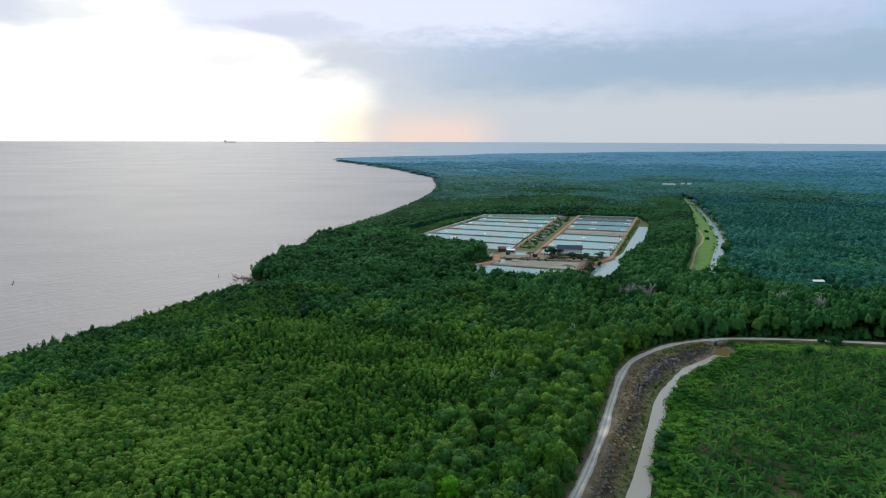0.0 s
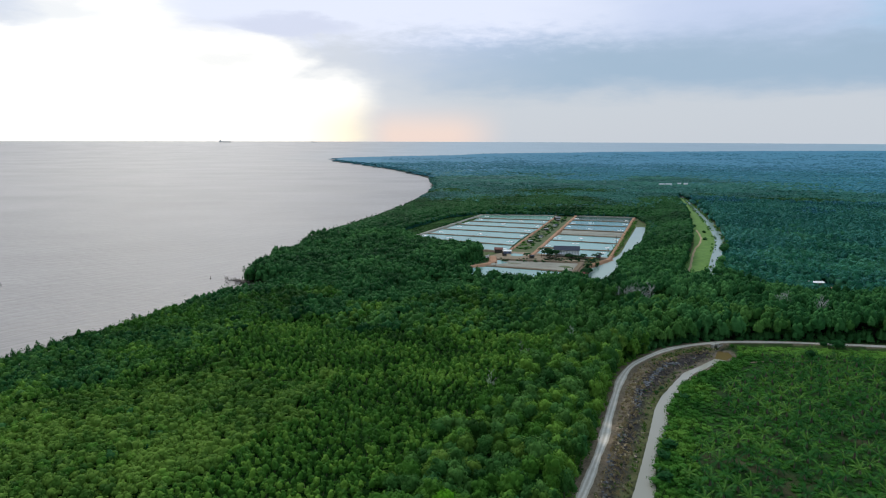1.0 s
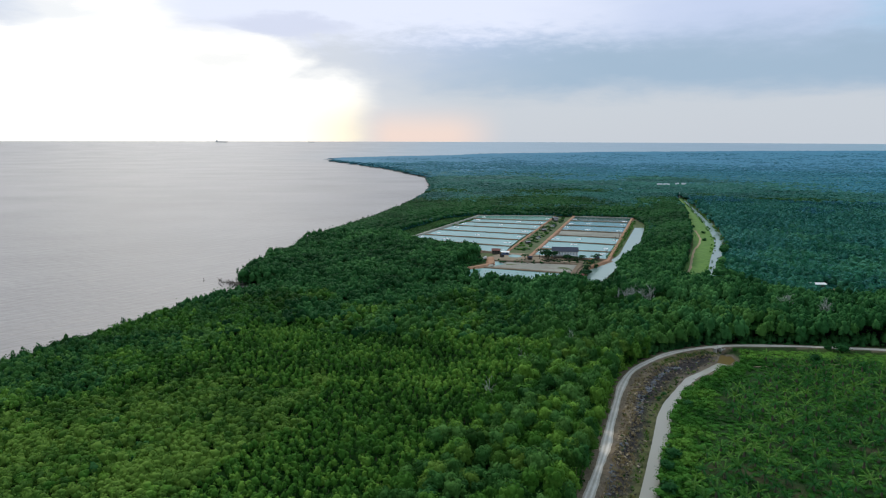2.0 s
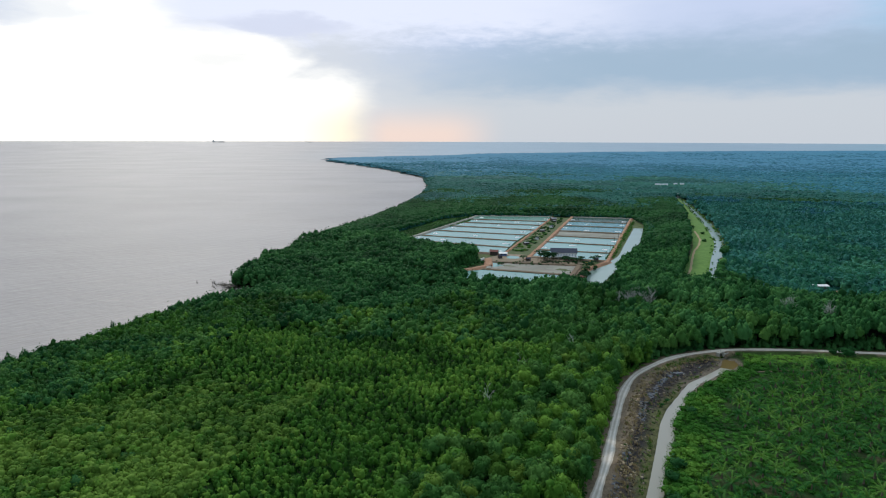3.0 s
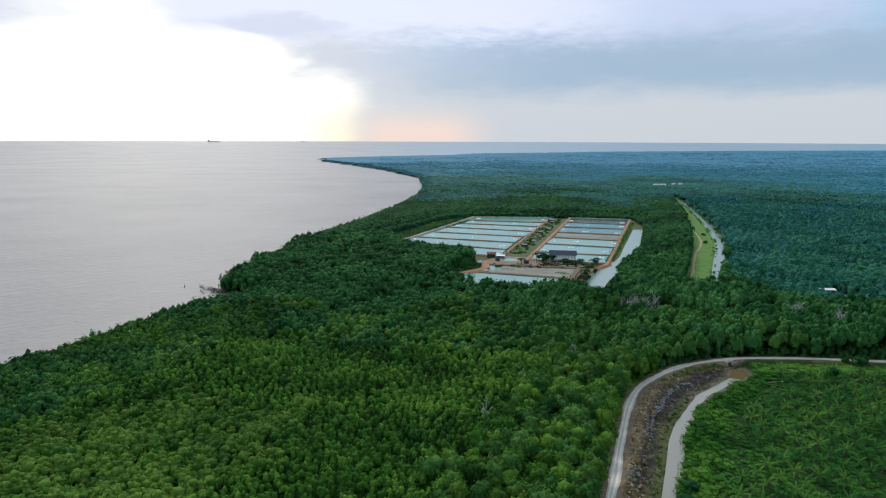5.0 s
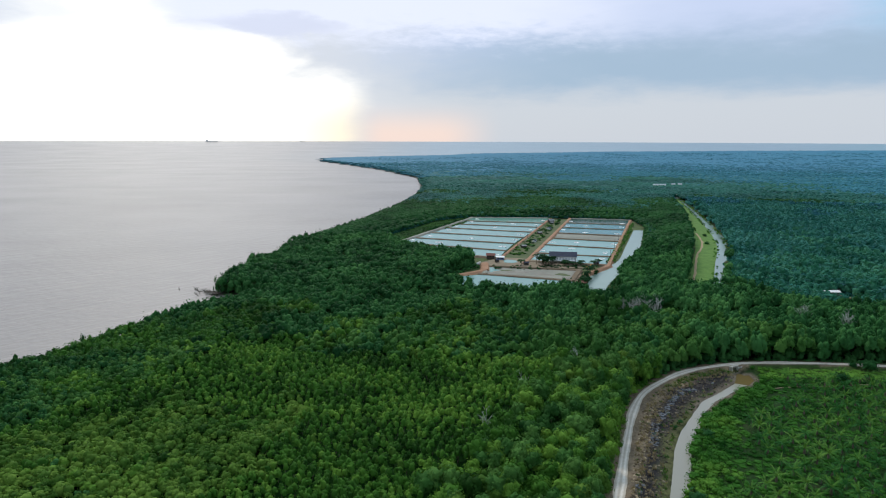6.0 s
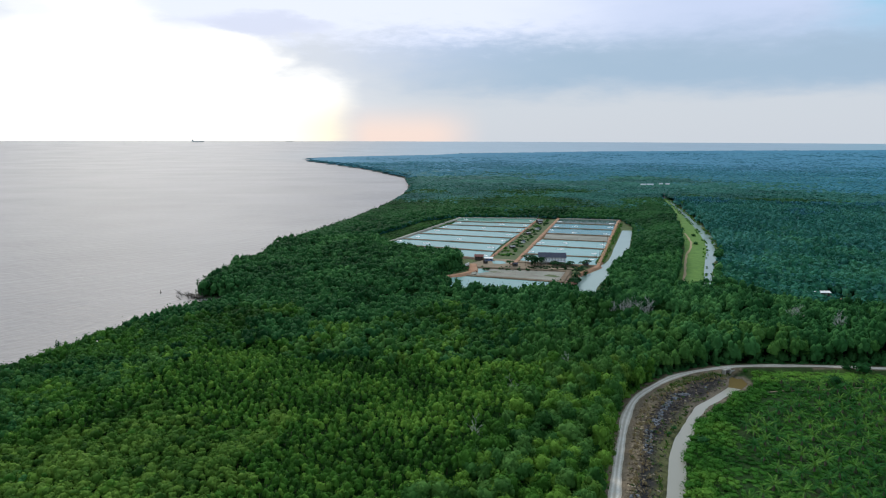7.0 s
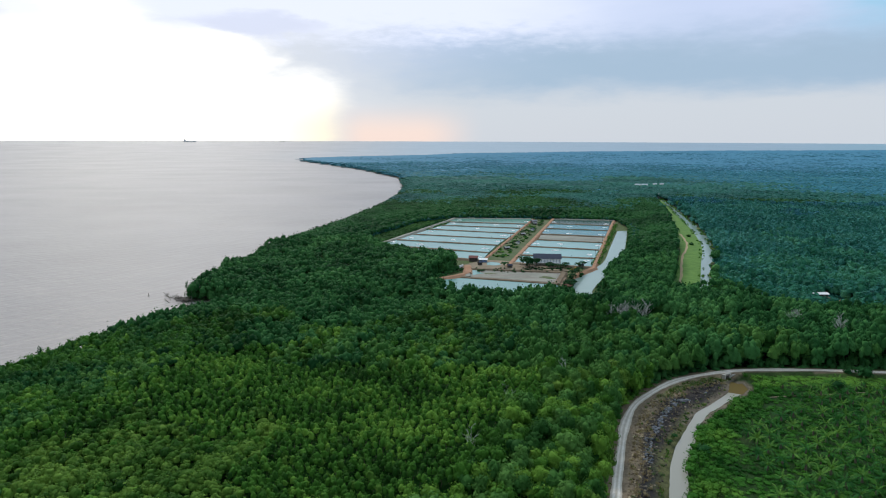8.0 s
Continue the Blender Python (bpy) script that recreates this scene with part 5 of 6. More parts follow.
    under_canopy("lower_storey", -420, 420, -160, 330, 6.0, 0.6, LEAF_GAP_SHADE, "dark leaf sheet below the mangrove crowns, gap shade in its colour", lambda a, b: ~(in_sector(a, b) & (b > 104)) & (np.hypot(a, b) < 420), lambda a, b: wooded(a, b))
    # beyond the farm
    x, y = lattice(-560, 1150, 380, 1400, 5.2, 0.36, 25)
    ok = in_sector(x, y) & wooded(x, y) & (np.hypot(x, y) >= 640) & (np.hypot(x, y) < 1400)
    ok &= np.random.default_rng(29).random(len(x)) > step(np.hypot(x, y), 950, 1400)
    x, y = x[ok], y[ok]
    tall, wide, _, tint, _ = stand_form(x, y, 26)
    tall = tall + (9.5 + 0.35 * (tall - 11) - tall) * step(np.hypot(x, y), 620, 820)
    tall -= 3.5 * step(off_line(x, y, SHORE), 22, 4)
    tall -= 4.5 * step(np.minimum(off_line(x, y, FARM + FARM[:1]), off_line(x, y, MEADOW)), 30, 4)
    r = np.hypot(x, y)
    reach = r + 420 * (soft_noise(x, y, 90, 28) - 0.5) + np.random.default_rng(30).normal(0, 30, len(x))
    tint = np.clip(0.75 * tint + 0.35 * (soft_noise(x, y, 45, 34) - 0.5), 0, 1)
    # past about 1.1 km the leaves take the haze-tinted colour
    for leaf, m, name, label in ((LEAF_MID, reach < 1120, "dark_mangrove_forest", "dense dark green canopy round the ponds"), (LEAF_WOODS_HAZED, reach >= 1120, "woodland", "coastal woodland behind the ponds, tinted bluish for haze")):
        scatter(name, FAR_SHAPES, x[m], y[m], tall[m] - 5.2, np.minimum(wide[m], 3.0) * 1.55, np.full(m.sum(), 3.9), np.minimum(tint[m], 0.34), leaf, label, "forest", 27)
    # far woods, in rows that lie further apart with distance
    xs, ys, sizes = [], [], []
    r = 900.0
    rng = np.random.default_rng(31)
    while r < 4700:
        w = max(5.5, 0.0040 * r)
        gap = min(max(5.5, r * r / 125000), 62)
        a = np.arange(-0.68, 0.68, w / r)
        a = a + rng.uniform(-0.45, 0.45, len(a)) * w / r
        rr = r + rng.uniform(-0.7, 0.7, len(a)) * gap
        xs.append(rr * np.sin(a))
        ys.append(rr * np.cos(a))
        sizes.append(np.full(len(a), w) * rng.uniform(0.6, 1.3, len(a)))
        r += gap
    x, y, w = np.concatenate(xs), np.concatenate(ys), np.concatenate(sizes)
    ok = wooded(x, y, 0.5) & (rng.random(len(x)) < step(np.hypot(x, y), 900, 1300))
    x, y, w = x[ok], y[ok], w[ok]
    r = np.hypot(x, y)
    swell = soft_noise(x, y, 160, 33) + 0.5 * soft_noise(x, y, 60, 36) - 0.25
    tint = np.clip(0.42 + 1.1 * (swell - 0.5) + rng.normal(0, 0.10, len(x)), 0, 1)
    high = (7.2 + 1.8 * swell + rng.uniform(-0.5, 0.5, len(x))) * (0.4 + 0.6 * step(off_line(x, y, SHORE), 3, 22)) * (1 - 0.22 * (y > 2500) * step(off_line(x, y, SHORE), 320, 60))
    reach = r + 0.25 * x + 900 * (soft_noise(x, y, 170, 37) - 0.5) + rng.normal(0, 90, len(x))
    # leaf colour steps bluer with distance in place of haze
    for m, name, leaf in ((reach < 1650, "near_woods", LEAF_WOODS_HAZED), ((reach >= 1650) & (reach < 2500), "middle_woods", LEAF_HAZE_BLUE), (reach >= 2500, "far_woods", LEAF_FAR_HAZED)):
        scatter(name, GROUP_SHAPES, x[m], y[m], lift(r[m]) + 1.0, w[m] * 1.15, high[m], tint[m], leaf, "woods reaching to the far coast, haze blue put into their colour", "forest", 35)


def canopy_sheet(x, y, keep, rise):
    """A rough leafy sheet over a grid of places, left out where the land is open."""
    rng = np.random.default_rng(41)
    r = np.hypot(x, y)
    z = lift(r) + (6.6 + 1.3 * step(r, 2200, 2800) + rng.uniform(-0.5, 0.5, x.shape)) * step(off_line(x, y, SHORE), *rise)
    n = x.shape[1]
    good = wooded(x, y, 4) & keep
    i, j = np.where(good[:-1, :-1] & good[1:, :-1] & good[:-1, 1:] & good[1:, 1:])
    q = np.stack([i * n + j, (i + 1) * n + j, (i + 1) * n + j + 1, i * n + j + 1], -1)
    tris = np.concatenate([q[:, [0, 1, 2]], q[:, [0, 2, 3]]])
    used, inv = np.unique(tris, return_inverse=True)
    me = triangles("forest_canopy", np.stack([x, y, z], -1).reshape(-1, 3)[used], inv.reshape(-1, 3), LEAF_FAR_HAZED, 0.3)
    tagged(new("forest_canopy", me), "closed forest canopy in a haze-blue colour", "forest", kind="stuff")


def build_far_floor():
    """Canopy under the far woods and over the land that lies out of sight."""
    a, r = np.meshgrid(np.arange(0.80, -0.801, -0.012), np.arange(1750, 4680, 34.0), indexing="ij")
    canopy_sheet(r * np.sin(a), r * np.cos(a), r > 0, (4, 30))
    xs = np.concatenate([-np.geomspace(4700, 30, 70), [0], np.geomspace(30, 4700, 70)])
    x, y = np.meshgrid(xs, xs, indexing="ij")
    r = np.hypot(x, y)
    canopy_sheet(x, y, (r < 4650) & (r > 400) & (np.abs(np.arctan2(x, y)) > 0.72) & ((y < 60) | (np.abs(x) > 0.9 * y + 90)), (20, 70))


def frond_arrays(length, droop, pairs, leaflet, seed=0):
    """One feathery palm frond along +x: an arching rib with leaflets hanging to both sides."""
    rng = np.random.default_rng(seed)
    s = np.linspace(0, 1, pairs + 1)
    px, pz = length * (s * 0.95 - 0.12 * s**2), length * (0.62 * s - droop * s**2)
    v, f = [], []
    for i in range(pairs):
        for side in (-1, 1):
            k = len(v)
            ll = leaflet * math.sin(math.pi * (0.18 + 0.74 * s[i])) * rng.uniform(0.85, 1.15)
            sw = 0.45 * length / pairs
            root = 0.8 if pairs > 10 else 0.95 if pairs > 6 else 1.0
            v += [(px[i], 0, pz[i]), (px[i] + root * (px[i + 1] - px[i]), 0, pz[i] + root * (pz[i + 1] - pz[i])), (px[i] + sw + 0.35 * ll, side * ll, pz[i] - 0.35 * ll)]
            f.append((k, k + 1, k + 2))
    for i in range(0, pairs, 3):
        k, j = len(v), min(i + 3, pairs)
        v += [(px[i], -0.05, pz[i] + 0.03), (px[i], 0.05, pz[i] + 0.03), (px[j], 0.03, pz[j] + 0.03), (px[j], -0.03, pz[j] + 0.03)]
        f += [(k, k + 1, k + 2), (k, k + 2, k + 3)]
    return np.array(v), np.array(f)


def palm_arrays(fronds, length, pairs, leaflet, seed):
    rng = np.random.default_rng(seed)
    vs, fs, n = [], [], 0
    for i in range(fronds):
        v, f = frond_arrays(length * rng.uniform(0.8, 1.1), rng.uniform(0.35, 0.95), pairs, leaflet, seed + i)
        a = i * 2.4 + rng.uniform(-0.2, 0.2)
        c, s = math.cos(a), math.sin(a)
        vs.append(np.stack([v[:, 0] * c - v[:, 1] * s, v[:, 0] * s + v[:, 1] * c, v[:, 2]], -1))
        fs.append(f + n)
        n += len(v)
    return np.concatenate(vs), np.concatenate(fs)


def build_palms():
    rng = np.random.default_rng(51)
    y, x = lattice(110, 305, 50, 420, 6.7, 0.10, 52)
    ok = inside(x, y, PLANTATION) & (off_line(x, y, CREEK_RIGHT) > 7 + 14 * soft_noise(x, y, 25, 53)) & (off_line(x, y, ROAD_LINE) > 16) & in_sector(x, y)
    ok &= rng.random(len(x)) > 0.06
    x, y = x[ok], y[ok]
    own = np.zeros(len(x), bool)
    order = np.argsort(np.hypot(x - 105, y - 205))
    own[order[:280]] = True
    # paler and darker palms, each with paler upright and darker drooping fronds
    tones = [[triangles("frond", *frond_arrays(3.5, d, 15, 0.46, 60 + i), LEAF_PALM, max(0.0, top - 0.2 * i)) for i, d in enumerate((0.35, 0.55, 0.75, 0.98))] for top in (0.5, 0.7, 0.88, 1.05)]
    trunk = from_bm("trunk", tube(tube(bmesh.new(), (0, 0, -0.2), (0, 0, 0.9), 0.42, 0.36, 7), (0, 0, 0.9), (0, 0, 1.7), 0.36, 0.22, 7), BARK)
    for k in np.where(own)[0]:
        t = new("oil_palm")
        t.matrix_basis = pose(x[k], y[k], 0, 0, 0, rng.uniform(0, 360))
        size, fronds = rng.uniform(0.85, 1.3), tones[int(4 * np.clip(0.75 * rng.random() + 0.6 * (soft_noise(x[k : k + 1], y[k : k + 1], 16, 152)[0] - 0.3), 0, 0.99))]
        b = new("trunk", trunk)
        b.parent, b.matrix_basis = t, Matrix.Diagonal((1, 1, 0.98 * size, 1))
        for i in range(16):
            f = new("frond", fronds[min(3, int(i * 0.2 + rng.uniform(-0.4, 0.6))) if i > 1 else 0])
            f.parent = t
            f.matrix_basis = pose(0, 0, 1.85 * size, 0, rng.uniform(-40, -8) if i < 6 else rng.uniform(-8, 32), i * 137.5 + rng.uniform(-12, 12)) @ Matrix.Scale(size * rng.uniform(0.85, 1.1), 4)
        tagged(t, "young oil palm with arching green fronds", "palm tree", "oil palms")
    m = ~own
    shapes = [palm_arrays(17, 3.5, 9, 0.5, 80 + i * 20) for i in range(4)]
    scatter("oil_palm_field", shapes, x[m], y[m], np.full(m.sum(), 1.9), rng.uniform(0.95, 1.25, m.sum()), np.full(m.sum(), 1.05), rng.uniform(0.05, 0.95, m.sum()), LEAF_PALM, "rows of young oil palms", "palm plantation", 54)
    # the old plantation beyond the eastern canal
    x, y = lattice(190, 1100, 340, 1050, 7.6, 0.25, 55)
    ok = old_palms_at(x, y) & in_sector(x, y) & ~inside(x, y, SHED_SIGHTLINE) & ~((off_line(x, y, [(300, 634), (350, 628)]) < 3))
    x, y = x[ok], y[ok]
    shapes = [palm_arrays(13, 4.5, 2, 1.5, 180 + i * 20) for i in range(4)]
    tall = 5.2 + 1.4 * soft_noise(x, y, 50, 56) + 1.6 * soft_noise(x, y, 22, 57) + 1.8 * step(y, 500, 800) + rng.normal(0, 0.5, len(x))
    tint = np.clip(0.45 + 0.5 * (soft_noise(x, y, 80, 156) - 0.5) + rng.normal(0, 0.22, len(x)), 0, 1)
    tufts = [crown(400 + i, 6, 34, 1.1, 0.42, 0.62, (0.34, 0.52), 0.7) for i in range(5)]
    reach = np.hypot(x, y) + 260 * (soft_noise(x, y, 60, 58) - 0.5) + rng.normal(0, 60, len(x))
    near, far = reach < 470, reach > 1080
    scatter("old_palm_field", shapes, x[near], y[near], tall[near], np.full(near.sum(), 1.0), np.full(near.sum(), 0.8), tint[near], LEAF_PALM_HALF_HAZED, "dense old oil palm plantation", "palm plantation", 57)
    # further palms get bluer leaves, which paint the haze
    for m, leaf in ((~near & (reach < 640), LEAF_PALM_HALF_HAZED), (~far & (reach >= 640), LEAF_PALM_HAZED), (far, LEAF_HAZE_BLUE)):
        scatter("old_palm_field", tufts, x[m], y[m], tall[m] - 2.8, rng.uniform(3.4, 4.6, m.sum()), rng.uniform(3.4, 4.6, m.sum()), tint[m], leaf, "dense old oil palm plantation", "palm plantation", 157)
    under_canopy("palm_understorey", 190, 1100, 340, 1050, 6.0, 1.0, LEAF_WOODS_HAZED, "green cover between old palms", lambda a, b: a > 0, lambda a, b: old_palms_at(a, b) & ~inside(a, b, SHED_SIGHTLINE) & in_sector(a, b), 5.0)
    # undergrowth between the old palms
    x, y = lattice(190, 1100, 340, 1050, 7.5, 0.4, 58)
    ok = old_palms_at(x, y) & in_sector(x, y) & ~inside(x, y, SHED_SIGHTLINE)
    x, y = x[ok], y[ok]
    wide, high = np.full(len(x), 5.2), 3.0 + 3.2 * soft_noise(x, y, 26, 58) + rng.uniform(-0.5, 0.5, len(x))
    tint = np.clip(soft_noise(x, y, 30, 59) + rng.normal(0, 0.15, len(x)), 0, 1)
    green = np.hypot(x, y) + 260 * (soft_noise(x, y, 60, 58) - 0.5) < 640
    for m, leaf in ((~green, LEAF_PALM_HAZED), (green, LEAF_PALM_HALF_HAZED)):
        scatter("undergrowth", ROUND_SHAPES if leaf is LEAF_PALM_HALF_HAZED else FAR_SHAPES, x[m], y[m], np.zeros(m.sum()), wide[m], high[m], tint[m], leaf, "dark undergrowth between palms", "undergrowth", 59)


def build_shrubs():
    rng = np.random.default_rng(61)
    shapes = [crown(90 + i, 9, 78, 1.1, 0.17, 0.8, (0.24, 0.42), 0.5) for i in range(8)]
    # ground cover in the young plantation, thicker along the creek and the road
    x, y = lattice(50, 420, 110, 308, 2.35, 0.42, 62)
    brink, road = off_line(x, y, CREEK_RIGHT), off_line(x, y, ROAD_LINE)
    ok = inside(x, y, PLANTATION) & in_sector(x, y) & (road > np.where(x > 142, 3.0, 5.0)) & (off_line(x, y, [(127, 289), (131, 293), (136, 303)]) > 5.5) & ((y < 262) | (brink > 3.2)) & (off_line(x, y, [(137, 285), (180, 289)]) > 0.9 * (soft_noise(x, y, 7, 64) > 0.45))
    thick = np.maximum(step(brink, 16, 6), step(road, 17, 10))
    ok &= rng.random(len(x)) < 0.95 + 0.05 * thick - 0.5 * step(soft_noise(x, y, 14, 11), 0.72, 0.88)
    x, y, thick = x[ok], y[ok], thick[ok]
    wide = rng.uniform(1.1, 2.4, len(x)) * (1 + 0.3 * thick)
    high = rng.uniform(0.4, 1.0, len(x)) * (1 + 1.6 * thick * step(off_line(x, y, CREEK_RIGHT), 18, 8))
    verge = (x > 142) & (off_line(x, y, ROAD_LINE) < 17)
    scatter("shrubs", shapes, x, y, np.where(verge, 0.1, -0.2), wide, np.where(verge, 0.6, 1.0) * high, np.clip(np.where(verge, 0.45, 0.36 * thick - 0.21) + 0.22 * rng.random(len(x)) + 0.55 * soft_noise(x, y, 9, 65) + 0.75 * soft_noise(x, y, 4, 165) - 0.38, 0, 1), LEAF_SHRUB, "low green shrubs and ferns between the palms", "shrubs", 63, False)
    # single bushes that stand out
    for bx, by, w, h in ((190.5, 304, 4.2, 4.2), (186, 308, 2.2, 2.4), (171, 293, 3.2, 3.0), (70, 196, 3.0, 2.6), (74, 203, 3.4, 3.0), (66, 183, 3.2, 2.8), (94, 243, 2.6, 2.2), (89, 254, 1.2, 0.9), (86, 250, 1.0, 0.8)):
        bush("bush", bx, by, w, h, "rounded dark green bush beside the track", rng)
    for bx, by in ((184, 498), (272, 700), (290, 741), (262, 640), (281, 690)):
        bush("bush", bx, by, 2.6, 2.6, "dark round bush on the grass strip", rng)
    # bushes on the farm
    for k in range(26):
        p = Vector((101, 465)).lerp(Vector((122, 512)), rng.random()) + Vector((rng.uniform(-4, 4), rng.uniform(-2, 2)))
        bush("bush", p.x, p.y, rng.uniform(1.2, 2.4), rng.uniform(1.2, 2.4), "dark green bush on the canal bank", rng)
    for k in range(170):
        p = LEFT_O + ALONG * rng.uniform(20, 275) + ACROSS * rng.uniform(3, 17)
        bush("bush", p.x, p.y, rng.uniform(0.8, 2.4), rng.uniform(0.6, 1.4), ("low green bush on the grass strip", "low dark bush on the grass strip")[k % 2], rng)
    x, y = lattice(90, 260, 540, 830, 3.0, 0.4, 66)
    ok = off_line(x, y, [(147, 551), (178, 629), (219, 737), (238, 790)]) < 3.0
    x, y = x[ok] - 1.5, y[ok]
    scatter("bank_bushes", MID_SHAPES, x, y, np.full(len(x), 0.0), rng.uniform(0.9, 1.5, len(x)), rng.uniform(0.4, 0.8, len(x)), rng.random(len(x)), LEAF_SHRUB, "green bushes along the canal bank", "bushes", 67)
    x, y = lattice(0, 260, 405, 840, 3.2, 0.4, 68)
    east = [(124, 410), (127, 463), (153, 519), (185, 588), (203, 631), (241, 739)]
    ok = inside(x, y, FARM) & ((off_line(x, y, east) < 5.5) | inside(x, y, [(8, 497), (36, 540), (34, 556), (40, 535), (18, 500)]) | (off_line(x, y, [(-40, 640), (46, 846), (52, 853), (150, 848)]) < 3.5) | inside(x, y, [(24, 432), (124, 408), (124, 446), (28, 458)]))
    ok &= ~inside(x, y, [(99, 400), (118, 400), (119, 463), (104, 463)])
    x, y = x[ok], y[ok]
    scatter("margin_bushes", MID_SHAPES, x, y, np.full(len(x), -0.4), rng.uniform(1.3, 2.2, len(x)), rng.uniform(0.6, 1.8, len(x)), rng.uniform(0.1, 0.8, len(x)), LEAF_MID, "dark green bushes on the margins of the farm", "bushes", 69)
    # low green growth beside the outer bank
    x, y = lattice(-60, 60, 630, 860, 2.8, 0.4, 268)
    ok = inside(x, y, MEADOW) & (off_line(x, y, [(-31, 652), (53, 850)]) > 3.5)
    x, y = x[ok], y[ok]
    scatter("meadow_bushes", MID_SHAPES, x, y, np.full(len(x), -0.5), rng.uniform(1.6, 2.6, len(x)), rng.uniform(0.5, 0.9, len(x)), rng.uniform(0.0, 0.5, len(x)), LEAF_OLD, "low green growth beside the outer pond bank", "bushes", 269)
    for k in range(60):
        bush("bush", rng.uniform(46, 116), rng.uniform(521, 529) + 0.2 * rng.uniform(0, 60), rng.uniform(0.6, 1.5), rng.uniform(0.5, 1.2), "low dark bush on the farm yard", rng)
    x, y = lattice(238, 274, 405, 450, 2.4, 0.4, 368)
    ok = ~inside(x, y, [(262, 446), (273, 434), (268, 408), (257, 408), (258, 430)]) & ~((np.abs(x - 258) < 7) & (np.abs(y - 441) < 4.5))
    x, y = x[ok], y[ok]
    scatter("yard_bushes", MID_SHAPES, x, y, np.full(len(x), -0.4), rng.uniform(1.5, 2.2, len(x)), rng.uniform(0.6, 1.3, len(x)), rng.uniform(0.1, 0.7, len(x)), LEAF_PALM_HAZED, "low bushes round a shed", "bushes", 369)
    x, y = lattice(392, 440, 1098, 1142, 4.5, 0.4, 468)
    ok = ~inside(x, y, STRIP_POLY) & ~((np.abs(x - 420) < 9) & (np.abs(y - 1120) < 5)) & (off_line(x, y, [(400, 1095), (416, 1114)]) > 7)
    x, y = x[ok], y[ok]
    scatter("thicket", ROUND_SHAPES, x, y, np.full(len(x), -0.4), rng.uniform(3.0, 4.2, len(x)), rng.uniform(2.4, 4.2, len(x)), rng.uniform(0.2, 0.8, len(x)), LEAF_WOODS_HAZED, "leafy thicket at the canal's end", "bushes", 469)
    # reeds and low bushes that break the edges of the eastern canal
    x, y = lattice(170, 420, 430, 1110, 3.4, 0.45, 168)
    ok = (np.minimum(off_line(x, y, STRIP_EAST), off_line(x, y, CANAL_EAST)) < 2.2) & (soft_noise(x, y, 14, 169) > 0.42)
    x, y = x[ok], y[ok]
    scatter("canal_reeds", MID_SHAPES, x, y, np.full(len(x), 0.0), rng.uniform(0.8, 1.7, len(x)), rng.uniform(0.3, 0.75, len(x)), rng.uniform(0.1, 0.9, len(x)), LEAF_SHRUB, "low green reeds and bushes along a canal", "reeds", 170)
    # coconut palms round the farm building
    for k in range(17):
        px, py = (84 + 15 * rng.random() if k < 12 else 100 + 22 * rng.random()), 536 + 10 * rng.random()
        coconut(px, py, rng.uniform(4.0, 7.5) if k < 12 else rng.uniform(1.8, 3.0), rng)
    for k in range(30):
        bush("bush", 84 + 40 * rng.random(), 533 + 6 * rng.random(), rng.uniform(0.7, 1.3), rng.uniform(0.5, 1.0), "dark green bush in front of the farm building", rng)
    for px, py in ((108, 478), (112, 490), (115, 500), (119, 508), (124, 516), (106, 470), (95, 549), (92, 541), (72, 540)):
        coconut(px, py, rng.uniform(3.5, 6), rng)
    for px, py in ((88, 552), (90, 546), (93, 548), (126, 527), (131, 533), (143, 803)):
        coconut(px, py, rng.uniform(4, 7), rng)


BUSHES = [triangles("leaves", *crown(200 + i, 9, 190, 1.5, 0.24, 0.68, (0.3, 0.45), 0.7), LEAF_SHRUB, 0.2 + 0.2 * i) for i in range(4)]
DARK_BUSHES = [triangles("leaves", *crown(210 + i, 9, 190, 1.5, 0.24, 0.68, (0.3, 0.45), 0.7), LEAF_MID, 0.1 + 0.15 * i) for i in range(3)]
STEM = from_bm("stem", tube(bmesh.new(), (0, 0, -0.3), (0, 0, 0.9), 0.10, 0.06, 5), BARK)


def bush(name, x, y, wide, high, label, rng):
    t = thing(name, (x, y, 0.2), rng.uniform(0, 360), label, "bush", "bushes")
    leaves = new("leaves", DARK_BUSHES[rng.integers(0, 3)] if "dark" in label else BUSHES[rng.integers(0, 4)])
    leaves.parent, leaves.matrix_basis = t, Matrix.Diagonal((wide, wide, high / 1.3, 1))
    stem = new("stem", STEM)
    stem.parent = t
    return t


COCO = triangles("crown", *palm_arrays(17, 3.3, 5, 1.0, 300), LEAF_MID, 0.0)
COCO_TRUNK = from_bm("trunk", tube(tube(bmesh.new(), (0, 0, -0.3), (0.1, 0, 0.5), 0.2, 0.15, 6), (0.1, 0, 0.5), (0, 0, 1), 0.15, 0.11, 6), BARK)


def coconut(x, y, h, rng):
    t = thing("coconut_palm", (x, y, 0.3), rng.uniform(0, 360), "dark coconut palm beside the farm building", "palm tree", "coconut palms")
    c = new("crown", COCO)
    c.parent, c.matrix_basis = t, pose(0, 0, h) @ Matrix.Scale(1.25, 4)
    b = new("trunk", COCO_TRUNK)
    b.parent, b.matrix_basis = t, Matrix.Diagonal((1, 1, h, 1))


